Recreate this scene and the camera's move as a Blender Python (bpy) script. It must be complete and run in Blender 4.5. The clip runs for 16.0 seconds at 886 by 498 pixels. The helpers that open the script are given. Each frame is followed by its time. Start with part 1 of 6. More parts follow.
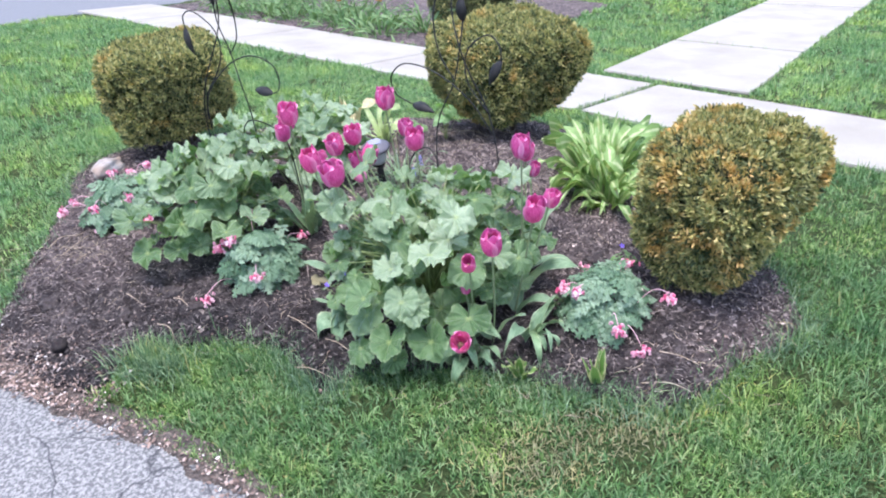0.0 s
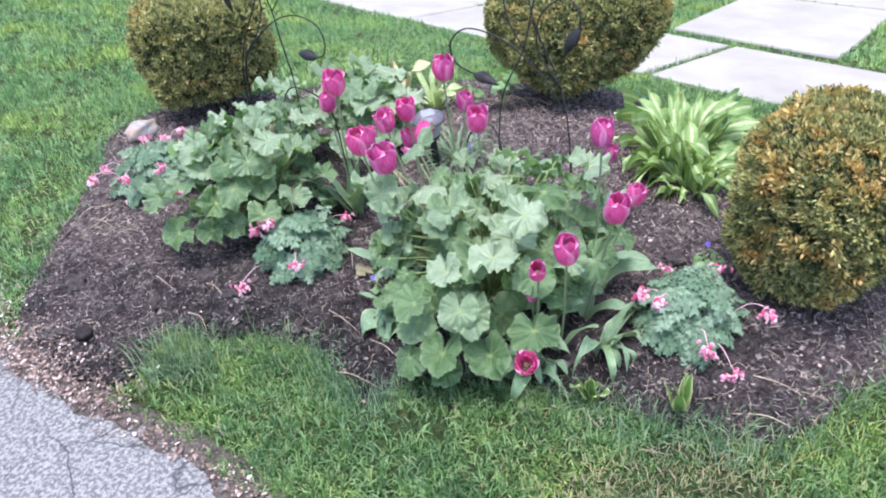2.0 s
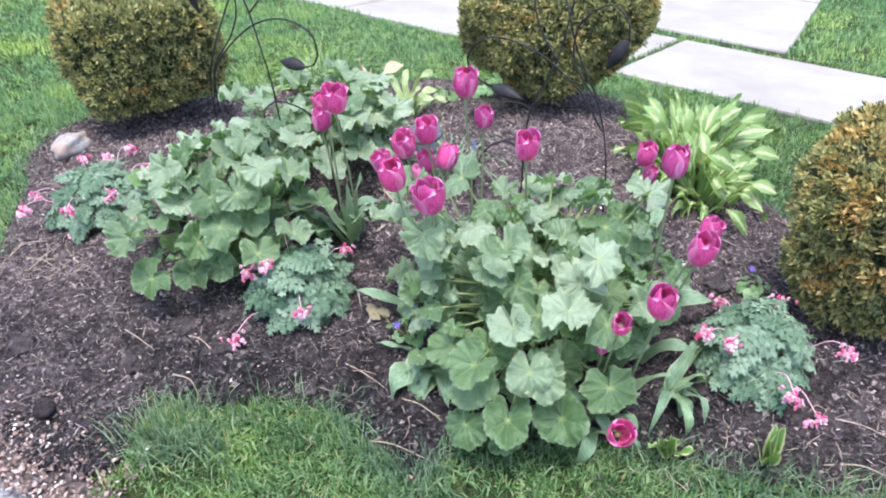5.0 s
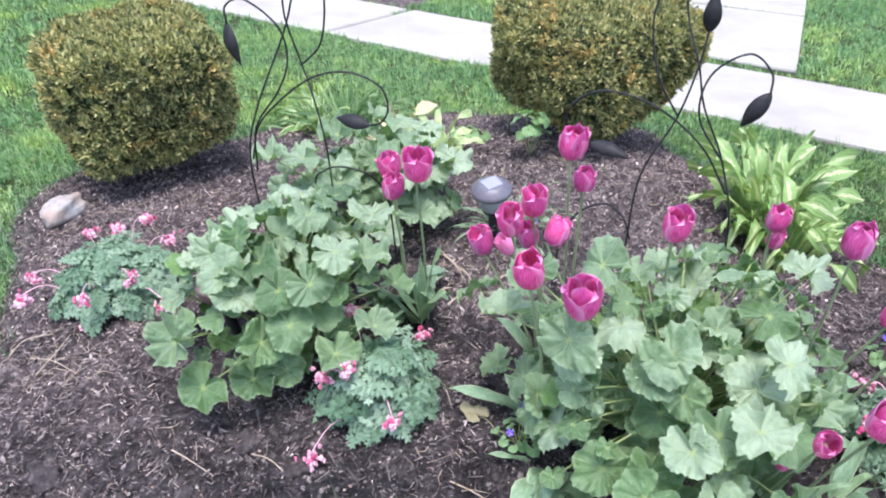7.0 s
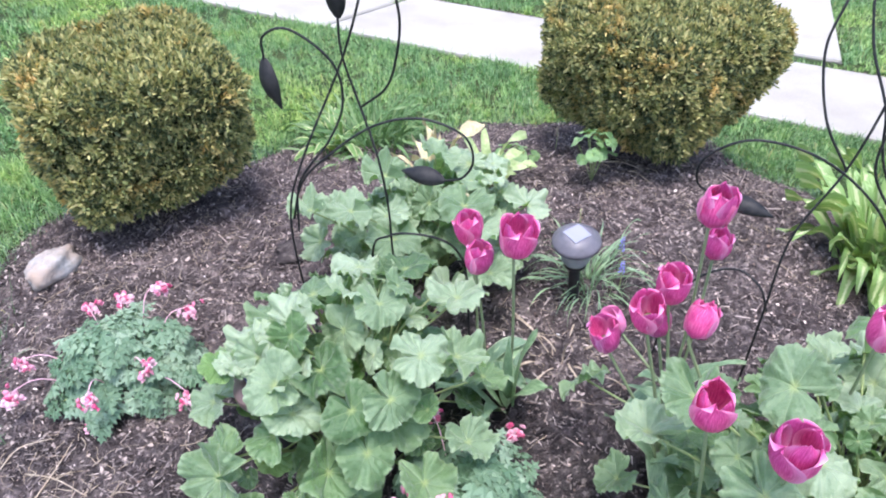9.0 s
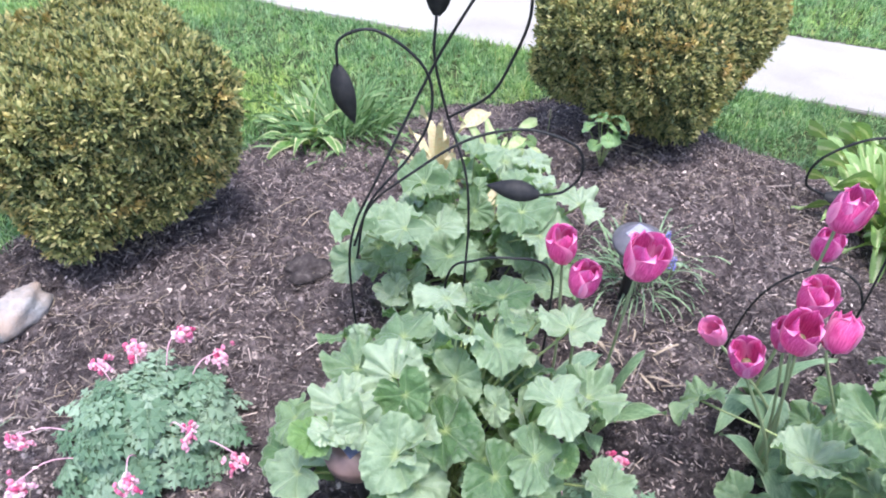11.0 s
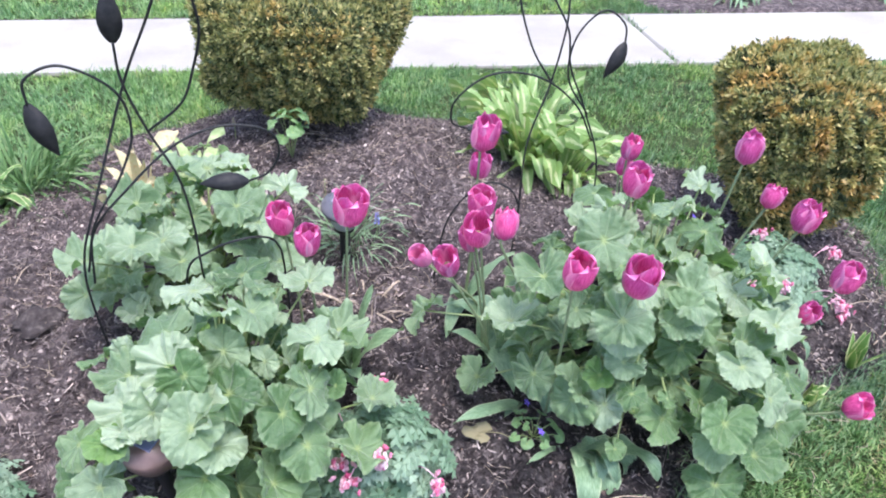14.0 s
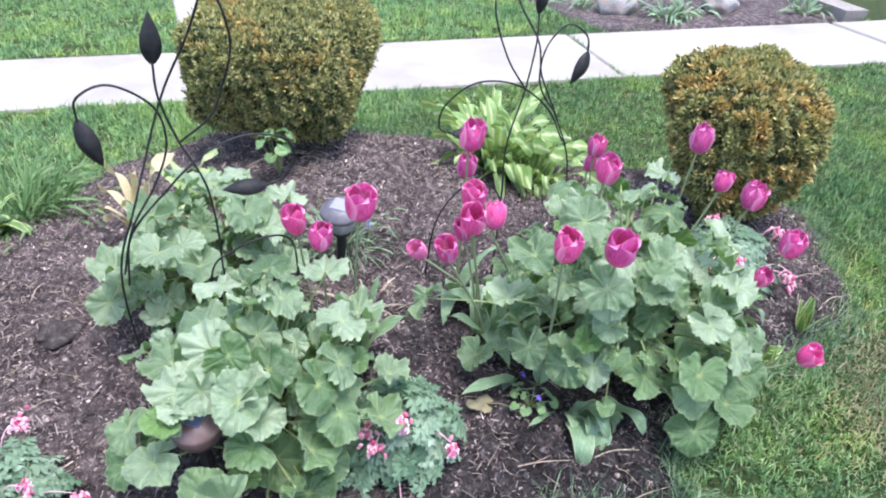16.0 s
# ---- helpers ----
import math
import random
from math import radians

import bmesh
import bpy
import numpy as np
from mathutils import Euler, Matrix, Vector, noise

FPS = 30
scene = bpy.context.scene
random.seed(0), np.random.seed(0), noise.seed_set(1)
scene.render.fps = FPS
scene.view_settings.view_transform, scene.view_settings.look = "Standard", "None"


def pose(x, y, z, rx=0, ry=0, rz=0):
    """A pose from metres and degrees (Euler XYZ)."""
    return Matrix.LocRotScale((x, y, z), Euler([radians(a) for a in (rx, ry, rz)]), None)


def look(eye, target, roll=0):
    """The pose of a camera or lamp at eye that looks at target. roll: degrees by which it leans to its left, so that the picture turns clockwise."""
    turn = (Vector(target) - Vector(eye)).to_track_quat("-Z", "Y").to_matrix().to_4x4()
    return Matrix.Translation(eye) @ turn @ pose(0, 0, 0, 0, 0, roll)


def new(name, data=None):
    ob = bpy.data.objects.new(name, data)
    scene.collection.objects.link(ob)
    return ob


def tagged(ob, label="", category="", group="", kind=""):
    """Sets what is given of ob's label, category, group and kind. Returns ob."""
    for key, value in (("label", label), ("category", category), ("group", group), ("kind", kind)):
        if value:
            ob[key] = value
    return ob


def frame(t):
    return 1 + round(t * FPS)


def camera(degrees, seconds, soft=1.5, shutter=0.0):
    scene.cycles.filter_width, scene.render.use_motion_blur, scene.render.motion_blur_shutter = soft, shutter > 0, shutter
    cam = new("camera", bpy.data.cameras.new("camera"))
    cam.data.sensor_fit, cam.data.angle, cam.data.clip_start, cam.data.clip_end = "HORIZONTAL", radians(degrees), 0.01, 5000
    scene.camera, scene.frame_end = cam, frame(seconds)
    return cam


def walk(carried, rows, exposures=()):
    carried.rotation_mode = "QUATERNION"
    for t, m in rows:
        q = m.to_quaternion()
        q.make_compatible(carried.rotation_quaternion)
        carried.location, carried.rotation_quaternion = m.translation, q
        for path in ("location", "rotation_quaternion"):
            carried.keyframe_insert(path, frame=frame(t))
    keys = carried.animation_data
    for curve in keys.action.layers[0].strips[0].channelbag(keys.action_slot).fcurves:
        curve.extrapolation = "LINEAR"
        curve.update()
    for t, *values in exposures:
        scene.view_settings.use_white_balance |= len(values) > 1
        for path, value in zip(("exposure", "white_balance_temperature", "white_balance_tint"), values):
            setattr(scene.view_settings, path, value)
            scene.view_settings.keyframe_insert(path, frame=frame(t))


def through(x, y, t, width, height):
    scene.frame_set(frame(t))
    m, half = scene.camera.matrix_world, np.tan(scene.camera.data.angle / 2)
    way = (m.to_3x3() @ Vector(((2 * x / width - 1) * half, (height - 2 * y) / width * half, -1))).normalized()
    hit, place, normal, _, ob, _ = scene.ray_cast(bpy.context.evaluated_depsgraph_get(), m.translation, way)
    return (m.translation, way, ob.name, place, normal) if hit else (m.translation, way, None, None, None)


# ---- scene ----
cam = camera(61.9, 16.0, 2.0)
PATH = [
    (0, (0.241, 0.32, 1.639), (0.107, 1.988, 0.544), -6.9),
    (0.5, (0.224, 0.335, 1.64), (0.087, 1.984, 0.517), -7.1),
    (1, (0.195, 0.39, 1.628), (0.048, 2.019, 0.478), -6.7),
    (1.5, (0.171, 0.5, 1.613), (-0.018, 2.115, 0.447), -6.7),
    (2, (0.164, 0.641, 1.594), (-0.086, 2.227, 0.401), -7.6),
    (2.5, (0.134, 0.706, 1.578), (-0.089, 2.266, 0.346), -7.8),
    (3, (0.028, 0.782, 1.563), (-0.029, 2.312, 0.276), -6.5),
    (3.5, (-0.106, 0.829, 1.564), (-0.087, 2.341, 0.255), -6.3),
    (4, (-0.193, 0.841, 1.588), (-0.187, 2.378, 0.307), -4.8),
    (4.2, (-0.21, 0.851, 1.594), (-0.199, 2.398, 0.325), -4.2),
    (6.3, (-0.43, 1.263, 1.566), (-0.357, 2.821, 0.315), -4.1),
    (6.5, (-0.492, 1.304, 1.565), (-0.352, 2.844, 0.296), -4.3),
    (7, (-0.639, 1.387, 1.571), (-0.451, 2.938, 0.322), -2.4),
    (7.5, (-0.701, 1.511, 1.553), (-0.557, 3.061, 0.296), -3.2),
    (8, (-0.707, 1.719, 1.538), (-0.608, 3.255, 0.262), -4.1),
    (8.5, (-0.731, 1.813, 1.522), (-0.655, 3.33, 0.221), -4.5),
    (9, (-0.83, 1.888, 1.521), (-0.589, 3.384, 0.216), -2.5),
    (9.5, (-0.971, 1.945, 1.521), (-0.594, 3.408, 0.211), -2.2),
    (9.7, (-1.021, 1.96, 1.518), (-0.641, 3.412, 0.195), -1.3),
    (11.8, (-1.27, 2.329, 1.48), (-0.434, 3.457, 0.056), 4.9),
    (12, (-1.299, 2.319, 1.494), (-0.357, 3.358, 0.068), 5.6),
    (12.5, (-1.36, 2.284, 1.515), (-0.236, 3.175, 0.122), 6.2),
    (13, (-1.372, 2.221, 1.538), (-0.117, 2.979, 0.178), 7.5),
    (13.5, (-1.335, 2.124, 1.559), (-0.075, 2.918, 0.224), 7.3),
    (14, (-1.345, 2.021, 1.585), (-0.182, 2.967, 0.26), 5.1),
    (14.5, (-1.403, 1.983, 1.605), (-0.204, 2.893, 0.287), 4.4),
    (15, (-1.529, 1.976, 1.624), (-0.281, 2.85, 0.328), 4.4),
    (15.5, (-1.585, 1.975, 1.634), (-0.298, 2.829, 0.364), 5.0),
    (16, (-1.591, 1.975, 1.637), (-0.309, 2.854, 0.379), 4.9),
]
walk(cam, [(t, look(eye, target, roll)) for t, eye, target, roll in PATH], exposures=[(0, 1.69, 6000, 13.3), (3, 1.66, 6000, 13.8), (7, 1.73, 6000, 13.9), (16, 1.77, 6000, 14.4)])

# ---- sky and sun: bright, thinly veiled daylight ----
SUN_UP, SUN_TURN = 82.0, 180.0
world = bpy.data.worlds.new("sky")
scene.world = world
world.use_nodes = True
sky_nodes = world.node_tree.nodes
sky = sky_nodes.new("ShaderNodeTexSky")
sky.sky_type = "NISHITA"
sky.sun_disc = False
sky.sun_elevation, sky.sun_rotation = radians(SUN_UP), radians(SUN_TURN)
sky.air_density, sky.dust_density, sky.ozone_density = 1.0, 3.0, 1.0
world.node_tree.links.new(sky.outputs[0], sky_nodes["Background"].inputs[0])
sky_nodes["Background"].inputs[1].default_value = 0.15
sun_data = bpy.data.lights.new("sun", "SUN")
sun_data.energy, sun_data.angle, sun_data.color = 1.25, radians(20), (1.0, 0.98, 0.95)
sun = new("sun", sun_data)
sun_dir = Vector((math.sin(radians(SUN_TURN)) * math.cos(radians(SUN_UP)), math.cos(radians(SUN_TURN)) * math.cos(radians(SUN_UP)), math.sin(radians(SUN_UP))))
sun.matrix_world = look(sun_dir * 30, (0, 0, 0))

rng = np.random.default_rng(7)
rnd = random.Random(11)


# ---- materials ----
class Mat:
    """A small builder of node materials."""

    def __init__(self, name, rough=0.6, spec=0.5, metal=0.0):
        self.m = bpy.data.materials.new(name)
        self.m.use_nodes = True
        self.n, self.l = self.m.node_tree.nodes, self.m.node_tree.links
        self.p = self.n["Principled BSDF"]
        self.out = self.n["Material Output"]
        self.p.inputs["Roughness"].default_value = rough
        self.p.inputs["Specular IOR Level"].default_value = spec
        self.p.inputs["Metallic"].default_value = metal

    def node(self, kind, **values):
        nd = self.n.new("ShaderNode" + kind)
        for key, value in values.items():
            nd.inputs[key.replace("_", " ")].default_value = value
        return nd

    def noise(self, scale, detail=4.0, rough=0.55, coord="Object", stretch=None, distort=0.0):
        tc = self.n.new("ShaderNodeTexCoord")
        nz = self.node("TexNoise", Scale=scale, Detail=detail, Roughness=rough, Distortion=distort)
        src = tc.outputs[coord]
        if stretch:
            mp = self.n.new("ShaderNodeMapping")
            mp.inputs["Scale"].default_value = stretch
            self.l.new(src, mp.inputs[0])
            src = mp.outputs[0]
        self.l.new(src, nz.inputs["Vector"])
        return nz.outputs["Fac"]

    def ramp(self, fac, stops):
        r = self.n.new("ShaderNodeValToRGB")
        while len(r.color_ramp.elements) < len(stops):
            r.color_ramp.elements.new(0.5)
        for e, (at, c) in zip(r.color_ramp.elements, stops):
            e.position, e.color = at, (*c, 1)
        self.l.new(fac, r.inputs[0])
        return r.outputs[0]

    def mix(self, fac, a, b, blend="MIX"):
        mx = self.n.new("ShaderNodeMix")
        mx.data_type, mx.blend_type = "RGBA", blend
        for sock, v in ((mx.inputs[0], fac), (mx.inputs[6], a), (mx.inputs[7], b)):
            if isinstance(v, (int, float)):
                sock.default_value = v
            elif isinstance(v, tuple):
                sock.default_value = (*v, 1)
            else:
                self.l.new(v, sock)
        return mx.outputs[2]

    def math(self, op, a, b=None, c=None):
        md = self.n.new("ShaderNodeMath")
        md.operation = op
        for i, v in enumerate((a, b, c)):
            if v is None:
                continue
            if isinstance(v, (int, float)):
                md.inputs[i].default_value = v
            else:
                self.l.new(v, md.inputs[i])
        return md.outputs[0]

    def island(self):
        return self.n.new("ShaderNodeNewGeometry").outputs["Random Per Island"]

    def each(self):
        return self.n.new("ShaderNodeObjectInfo").outputs["Random"]

    def colour(self, socket):
        self.col = socket
        if isinstance(socket, tuple):
            self.p.inputs["Base Color"].default_value = (*socket, 1)
        else:
            self.l.new(socket, self.p.inputs["Base Color"])
        return self

    def bump(self, fac, strength=0.3, distance=0.01):
        b = self.node("Bump", Strength=strength, Distance=distance)
        self.l.new(fac, b.inputs["Height"])
        self.l.new(b.outputs[0], self.p.inputs["Normal"])
        return self

    def leafy(self, amount=0.3, tint=(1.0, 1.0, 0.6)):
        """Light passes through thin leaves."""
        tr = self.n.new("ShaderNodeBsdfTranslucent")
        self.l.new(self.mix(1.0, self.col, tint, "MULTIPLY"), tr.inputs["Color"])
        mx = self.node("MixShader", Fac=amount)
        self.l.new(self.p.outputs[0], mx.inputs[1])
        self.l.new(tr.outputs[0], mx.inputs[2])
        self.l.new(mx.outputs[0], self.out.inputs[0])
        return self


def mat_blades(name, low, mid, high, patch=1.1, dry=(0.34, 0.30, 0.13), dry_share=0.96, warm=(1.38, 1.20, 0.80)):
    k = Mat(name, 0.55, 0.3)
    c = k.ramp(k.island(), [(0.0, low), (0.5, mid), (dry_share, high), (1.0, dry)])
    big = k.ramp(k.noise(patch, 3.0), [(0.32, (0.74, 0.84, 0.86)), (0.5, (1.0, 1.0, 1.0)), (0.68, warm)])
    fine = k.ramp(k.noise(patch * 7, 3.0), [(0.34, (0.70, 0.72, 0.76)), (0.5, (1.0, 1.0, 1.0)), (0.68, (1.22, 1.15, 0.95))])
    return k.colour(k.mix(1.0, k.mix(1.0, c, big, "MULTIPLY"), fine, "MULTIPLY")).leafy(0.35, (0.95, 1.0, 0.75)).m


M = {}
M["grass"] = mat_blades("grass", (0.045, 0.105, 0.034), (0.118, 0.230, 0.074), (0.285, 0.40, 0.195), 1.6, warm=(1.34, 1.20, 0.82))
# far lawn: lusher grass, its colours lightened further for the haze over it
M["lush_hazy_grass"] = mat_blades("lush_hazy_grass", (0.078, 0.170, 0.055), (0.192, 0.340, 0.122), (0.37, 0.51, 0.26), 1.6)
M["long_grass"] = mat_blades("long_grass", (0.055, 0.120, 0.055), (0.135, 0.225, 0.115), (0.29, 0.385, 0.24), 1.6, warm=(1.1, 1.08, 0.98))
M["dry_grass"] = mat_blades("dry_grass", (0.26, 0.22, 0.11), (0.38, 0.33, 0.18), (0.50, 0.44, 0.27))

k = Mat("lawn_soil", 0.9, 0.1)
thatch = k.ramp(k.noise(70, 7, 0.72, distort=0.8), [(0.32, (0.018, 0.026, 0.013)), (0.48, (0.045, 0.065, 0.026)), (0.58, (0.085, 0.105, 0.045)), (0.75, (0.17, 0.16, 0.09))])
M["lawn"] = k.colour(k.mix(1.0, thatch, k.ramp(k.noise(1.3, 3), [(0.35, (0.85, 0.95, 0.85)), (0.65, (1.15, 1.1, 0.95))]), "MULTIPLY")).bump(k.noise(90, 6, 0.7), 0.9, 0.03).m

k = Mat("mulch", 0.9, 0.15)
soil = k.ramp(k.noise(28, 8, 0.7), [(0.30, (0.014, 0.012, 0.013)), (0.5, (0.052, 0.046, 0.047)), (0.66, (0.128, 0.114, 0.112)), (0.80, (0.34, 0.30, 0.28))])
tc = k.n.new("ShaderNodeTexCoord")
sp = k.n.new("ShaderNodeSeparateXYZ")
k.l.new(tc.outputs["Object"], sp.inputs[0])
# far mulch is drier and redder; haze over it is painted in too
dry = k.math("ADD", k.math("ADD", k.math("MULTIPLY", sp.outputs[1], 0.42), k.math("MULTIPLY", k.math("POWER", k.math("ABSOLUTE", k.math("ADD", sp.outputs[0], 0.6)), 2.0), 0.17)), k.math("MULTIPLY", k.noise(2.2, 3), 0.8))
dry_haze = k.ramp(k.math("SUBTRACT", dry, 1.2), [(0.0, (0.54, 0.54, 0.56)), (0.6, (1.0, 1.0, 1.0))])
dry_haze = k.mix(k.ramp(k.math("SUBTRACT", dry, 1.35), [(0.0, (0, 0, 0)), (0.6, (1, 1, 1))]), dry_haze, (2.40, 2.16, 2.08))
shreds = k.ramp(k.noise(60, 5, 0.6, stretch=(1, 4, 1), distort=1.2), [(0.60, (0.0, 0.0, 0.0)), (0.72, (0.12, 0.10, 0.085))])
blot = k.ramp(k.noise(6, 4, 0.6), [(0.3, (0.6, 0.6, 0.6)), (0.5, (1, 1, 1)), (0.7, (1.3, 1.28, 1.25))])
M["mulch"] = k.colour(k.mix(1.0, k.mix(1.0, k.mix(1.0, soil, dry_haze, "MULTIPLY"), blot, "MULTIPLY"), shreds, "ADD")).bump(k.noise(60, 8, 0.72), 1.0, 0.035).m

k = Mat("red_mulch", 0.9, 0.15)
M["red_mulch"] = k.colour(k.ramp(k.noise(45, 8, 0.7), [(0.3, (0.05, 0.042, 0.038)), (0.5, (0.12, 0.098, 0.086)), (0.66, (0.22, 0.18, 0.155)), (0.8, (0.42, 0.36, 0.32))])).bump(k.noise(90, 8, 0.7), 0.9, 0.02).m
k = Mat("mulch_shreds", 0.85, 0.2)
blot = k.ramp(k.noise(6, 4, 0.6), [(0.3, (0.6, 0.6, 0.6)), (0.5, (1, 1, 1)), (0.7, (1.3, 1.28, 1.25))])
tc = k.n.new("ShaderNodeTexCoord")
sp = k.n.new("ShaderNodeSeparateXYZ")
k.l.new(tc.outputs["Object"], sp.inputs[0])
# shreds pale with distance like the bed: drier bits plus painted haze
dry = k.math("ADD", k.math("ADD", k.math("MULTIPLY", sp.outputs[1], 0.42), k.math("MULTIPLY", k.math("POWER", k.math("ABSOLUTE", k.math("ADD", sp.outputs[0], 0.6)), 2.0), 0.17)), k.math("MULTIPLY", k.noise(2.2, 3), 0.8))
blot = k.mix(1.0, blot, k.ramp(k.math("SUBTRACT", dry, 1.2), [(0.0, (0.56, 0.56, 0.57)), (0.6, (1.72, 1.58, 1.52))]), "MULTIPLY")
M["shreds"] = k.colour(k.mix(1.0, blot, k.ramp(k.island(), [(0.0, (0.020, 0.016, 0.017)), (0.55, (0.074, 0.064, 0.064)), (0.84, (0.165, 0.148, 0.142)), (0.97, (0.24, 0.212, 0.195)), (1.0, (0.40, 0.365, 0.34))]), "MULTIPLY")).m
k = Mat("pale_chips", 0.8, 0.25)
M["chips"] = k.colour(k.ramp(k.island(), [(0.0, (0.07, 0.05, 0.044)), (0.4, (0.18, 0.125, 0.10)), (0.70, (0.29, 0.205, 0.168)), (0.92, (0.45, 0.35, 0.30)), (1.0, (0.72, 0.67, 0.63))])).m

k = Mat("asphalt", 0.85, 0.3)
vor = k.n.new("ShaderNodeTexVoronoi")
vor.feature = "DISTANCE_TO_EDGE"
vor.inputs["Scale"].default_value = 3.4
tc = k.n.new("ShaderNodeTexCoord")
warp = k.node("TexNoise", Scale=5.0, Detail=4.0)
k.l.new(tc.outputs["Object"], warp.inputs["Vector"])
wv = k.n.new("ShaderNodeVectorMath")
wv.operation = "MULTIPLY_ADD"
wv.inputs[1].default_value = (0.22, 0.22, 0.22)
k.l.new(warp.outputs["Color"], wv.inputs[0])
k.l.new(tc.outputs["Object"], wv.inputs[2])
k.l.new(wv.outputs[0], vor.inputs["Vector"])
crack = k.ramp(vor.outputs["Distance"], [(0.0, (1, 1, 1)), (0.010, (0.6, 0.6, 0.6)), (0.020, (0, 0, 0))])
thin = k.ramp(k.noise(1.4, 2), [(0.38, (0, 0, 0)), (0.52, (1, 1, 1))])
worn_film = k.ramp(k.noise(78, 6, 0.70), [(0.42, (0.109, 0.107, 0.109)), (0.485, (0.139, 0.136, 0.137)), (0.515, (0.224, 0.219, 0.212)), (0.62, (0.290, 0.282, 0.270))])
grain = k.mix(1.0, worn_film, k.ramp(k.noise(240, 3, 0.7), [(0.3, (0.72, 0.72, 0.73)), (0.7, (1.15, 1.15, 1.14))]), "MULTIPLY")
k.colour(k.mix(k.mix(1.0, crack, thin, "MULTIPLY"), grain, (0.045, 0.045, 0.05)))
M["asphalt"] = k.bump(k.noise(90, 6, 0.7), 0.25, 0.006).m
k = Mat("dark_asphalt", 0.85, 0.3)
M["road"] = k.colour(k.ramp(k.noise(40, 5, 0.7), [(0.3, (0.10, 0.105, 0.115)), (0.7, (0.20, 0.20, 0.215))])).m

k = Mat("concrete", 0.85, 0.25)
stain = k.ramp(k.noise(2.2, 5), [(0.3, (0.235, 0.212, 0.182)), (0.55, (0.315, 0.295, 0.258)), (0.8, (0.365, 0.345, 0.305))])
M["concrete"] = k.colour(k.mix(0.35, stain, k.ramp(k.noise(160, 4), [(0.3, (0.24, 0.22, 0.192)), (0.7, (0.40, 0.372, 0.333))]))).bump(k.noise(200, 3), 0.2, 0.004).m


def veined(name, dark, mid, pale, vein, lobes=7.0, rough=0.44, through=0.33, spec=0.66):
    """A broad crinkled leaf with fine pale veins that spread from the stalk; u runs round the leaf, v outwards."""
    k = Mat(name, rough, spec)
    uv = k.n.new("ShaderNodeUVMap")
    sep = k.n.new("ShaderNodeSeparateXYZ")
    k.l.new(uv.outputs[0], sep.inputs[0])
    u, v = sep.outputs[0], sep.outputs[1]
    fr = k.math("ABSOLUTE", k.math("SUBTRACT", k.math("FRACT", k.math("MULTIPLY", u, lobes)), 0.5))
    across = k.math("MULTIPLY", fr, k.math("ADD", v, 0.05))
    line = k.math("SUBTRACT", 1.0, k.math("MINIMUM", k.math("DIVIDE", across, 0.024), 1.0))
    line = k.math("MULTIPLY", line, k.math("SUBTRACT", 1.05, k.math("MULTIPLY", v, 0.85)))
    side = k.math("ABSOLUTE", k.math("SUBTRACT", k.math("FRACT", k.math("SUBTRACT", k.math("MULTIPLY", v, 6.0), k.math("MULTIPLY", fr, 3.2))), 0.5))
    fine = k.math("SUBTRACT", 1.0, k.math("MINIMUM", k.math("DIVIDE", side, 0.12), 1.0))
    veins = k.math("MAXIMUM", line, k.math("MULTIPLY", fine, 0.22))
    base = k.ramp(k.each(), [(0.0, dark), (0.45, mid), (1.0, pale)])
    spots = k.ramp(k.noise(1.5, 6, 0.66), [(0.30, (0.66, 0.74, 0.62)), (0.5, (1, 1, 1)), (0.70, (1.20, 1.14, 1.18))])
    c = k.mix(1.0, base, spots, "MULTIPLY")
    # pale rim: light caught by the curled edge, painted on
    c = k.mix(k.ramp(v, [(0.86, (0, 0, 0)), (1.0, (0.34, 0.34, 0.34))]), c, vein)
    c = k.mix(k.ramp(v, [(0.0, (0.75, 0.75, 0.75)), (0.20, (0, 0, 0))]), c, (0.36, 0.42, 0.13))
    k.colour(k.mix(k.math("MULTIPLY", veins, 0.46), c, vein))
    k.p.inputs["Sheen Weight"].default_value = 0.25
    k.p.inputs["Sheen Roughness"].default_value = 0.4
    blister = k.n.new("ShaderNodeTexVoronoi")
    blister.feature = "SMOOTH_F1"
    blister.inputs["Scale"].default_value = 8.0
    tcv = k.n.new("ShaderNodeTexCoord")
    k.l.new(tcv.outputs["Object"], blister.inputs["Vector"])
    puff = k.math("ADD", k.math("MULTIPLY", blister.outputs["Distance"], -0.20), k.math("MULTIPLY", k.noise(14, 2, 0.4), 0.10))
    k.bump(k.math("ADD", k.math("ADD", k.noise(4.5, 4, 0.6), puff), k.math("MULTIPLY", veins, -0.55)), 0.32, 0.05)
    return k.leafy(through, (0.95, 1.2, 0.40)).m


# two copies: dark for shaded leaves, pale for sky sheen and paler foliage
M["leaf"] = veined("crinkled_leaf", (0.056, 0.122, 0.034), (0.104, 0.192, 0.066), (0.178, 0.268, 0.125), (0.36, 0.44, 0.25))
M["pale_leaf"] = veined("skylit_pale_leaf", (0.125, 0.206, 0.092), (0.212, 0.298, 0.164), (0.325, 0.405, 0.265), (0.42, 0.50, 0.32))
M["young_leaf"] = veined("young_leaf", (0.10, 0.20, 0.045), (0.135, 0.25, 0.062), (0.19, 0.29, 0.10), (0.28, 0.38, 0.16))
M["violet_leaf"] = veined("small_leaf", (0.14, 0.26, 0.09), (0.20, 0.34, 0.13), (0.30, 0.43, 0.21), (0.3, 0.42, 0.22))

k = Mat("leaf_stalk", 0.5, 0.4)
M["stalk"] = k.colour(k.mix(k.noise(30), (0.19, 0.26, 0.09), (0.30, 0.34, 0.15))).m
k = Mat("tulip_stem", 0.5, 0.4)
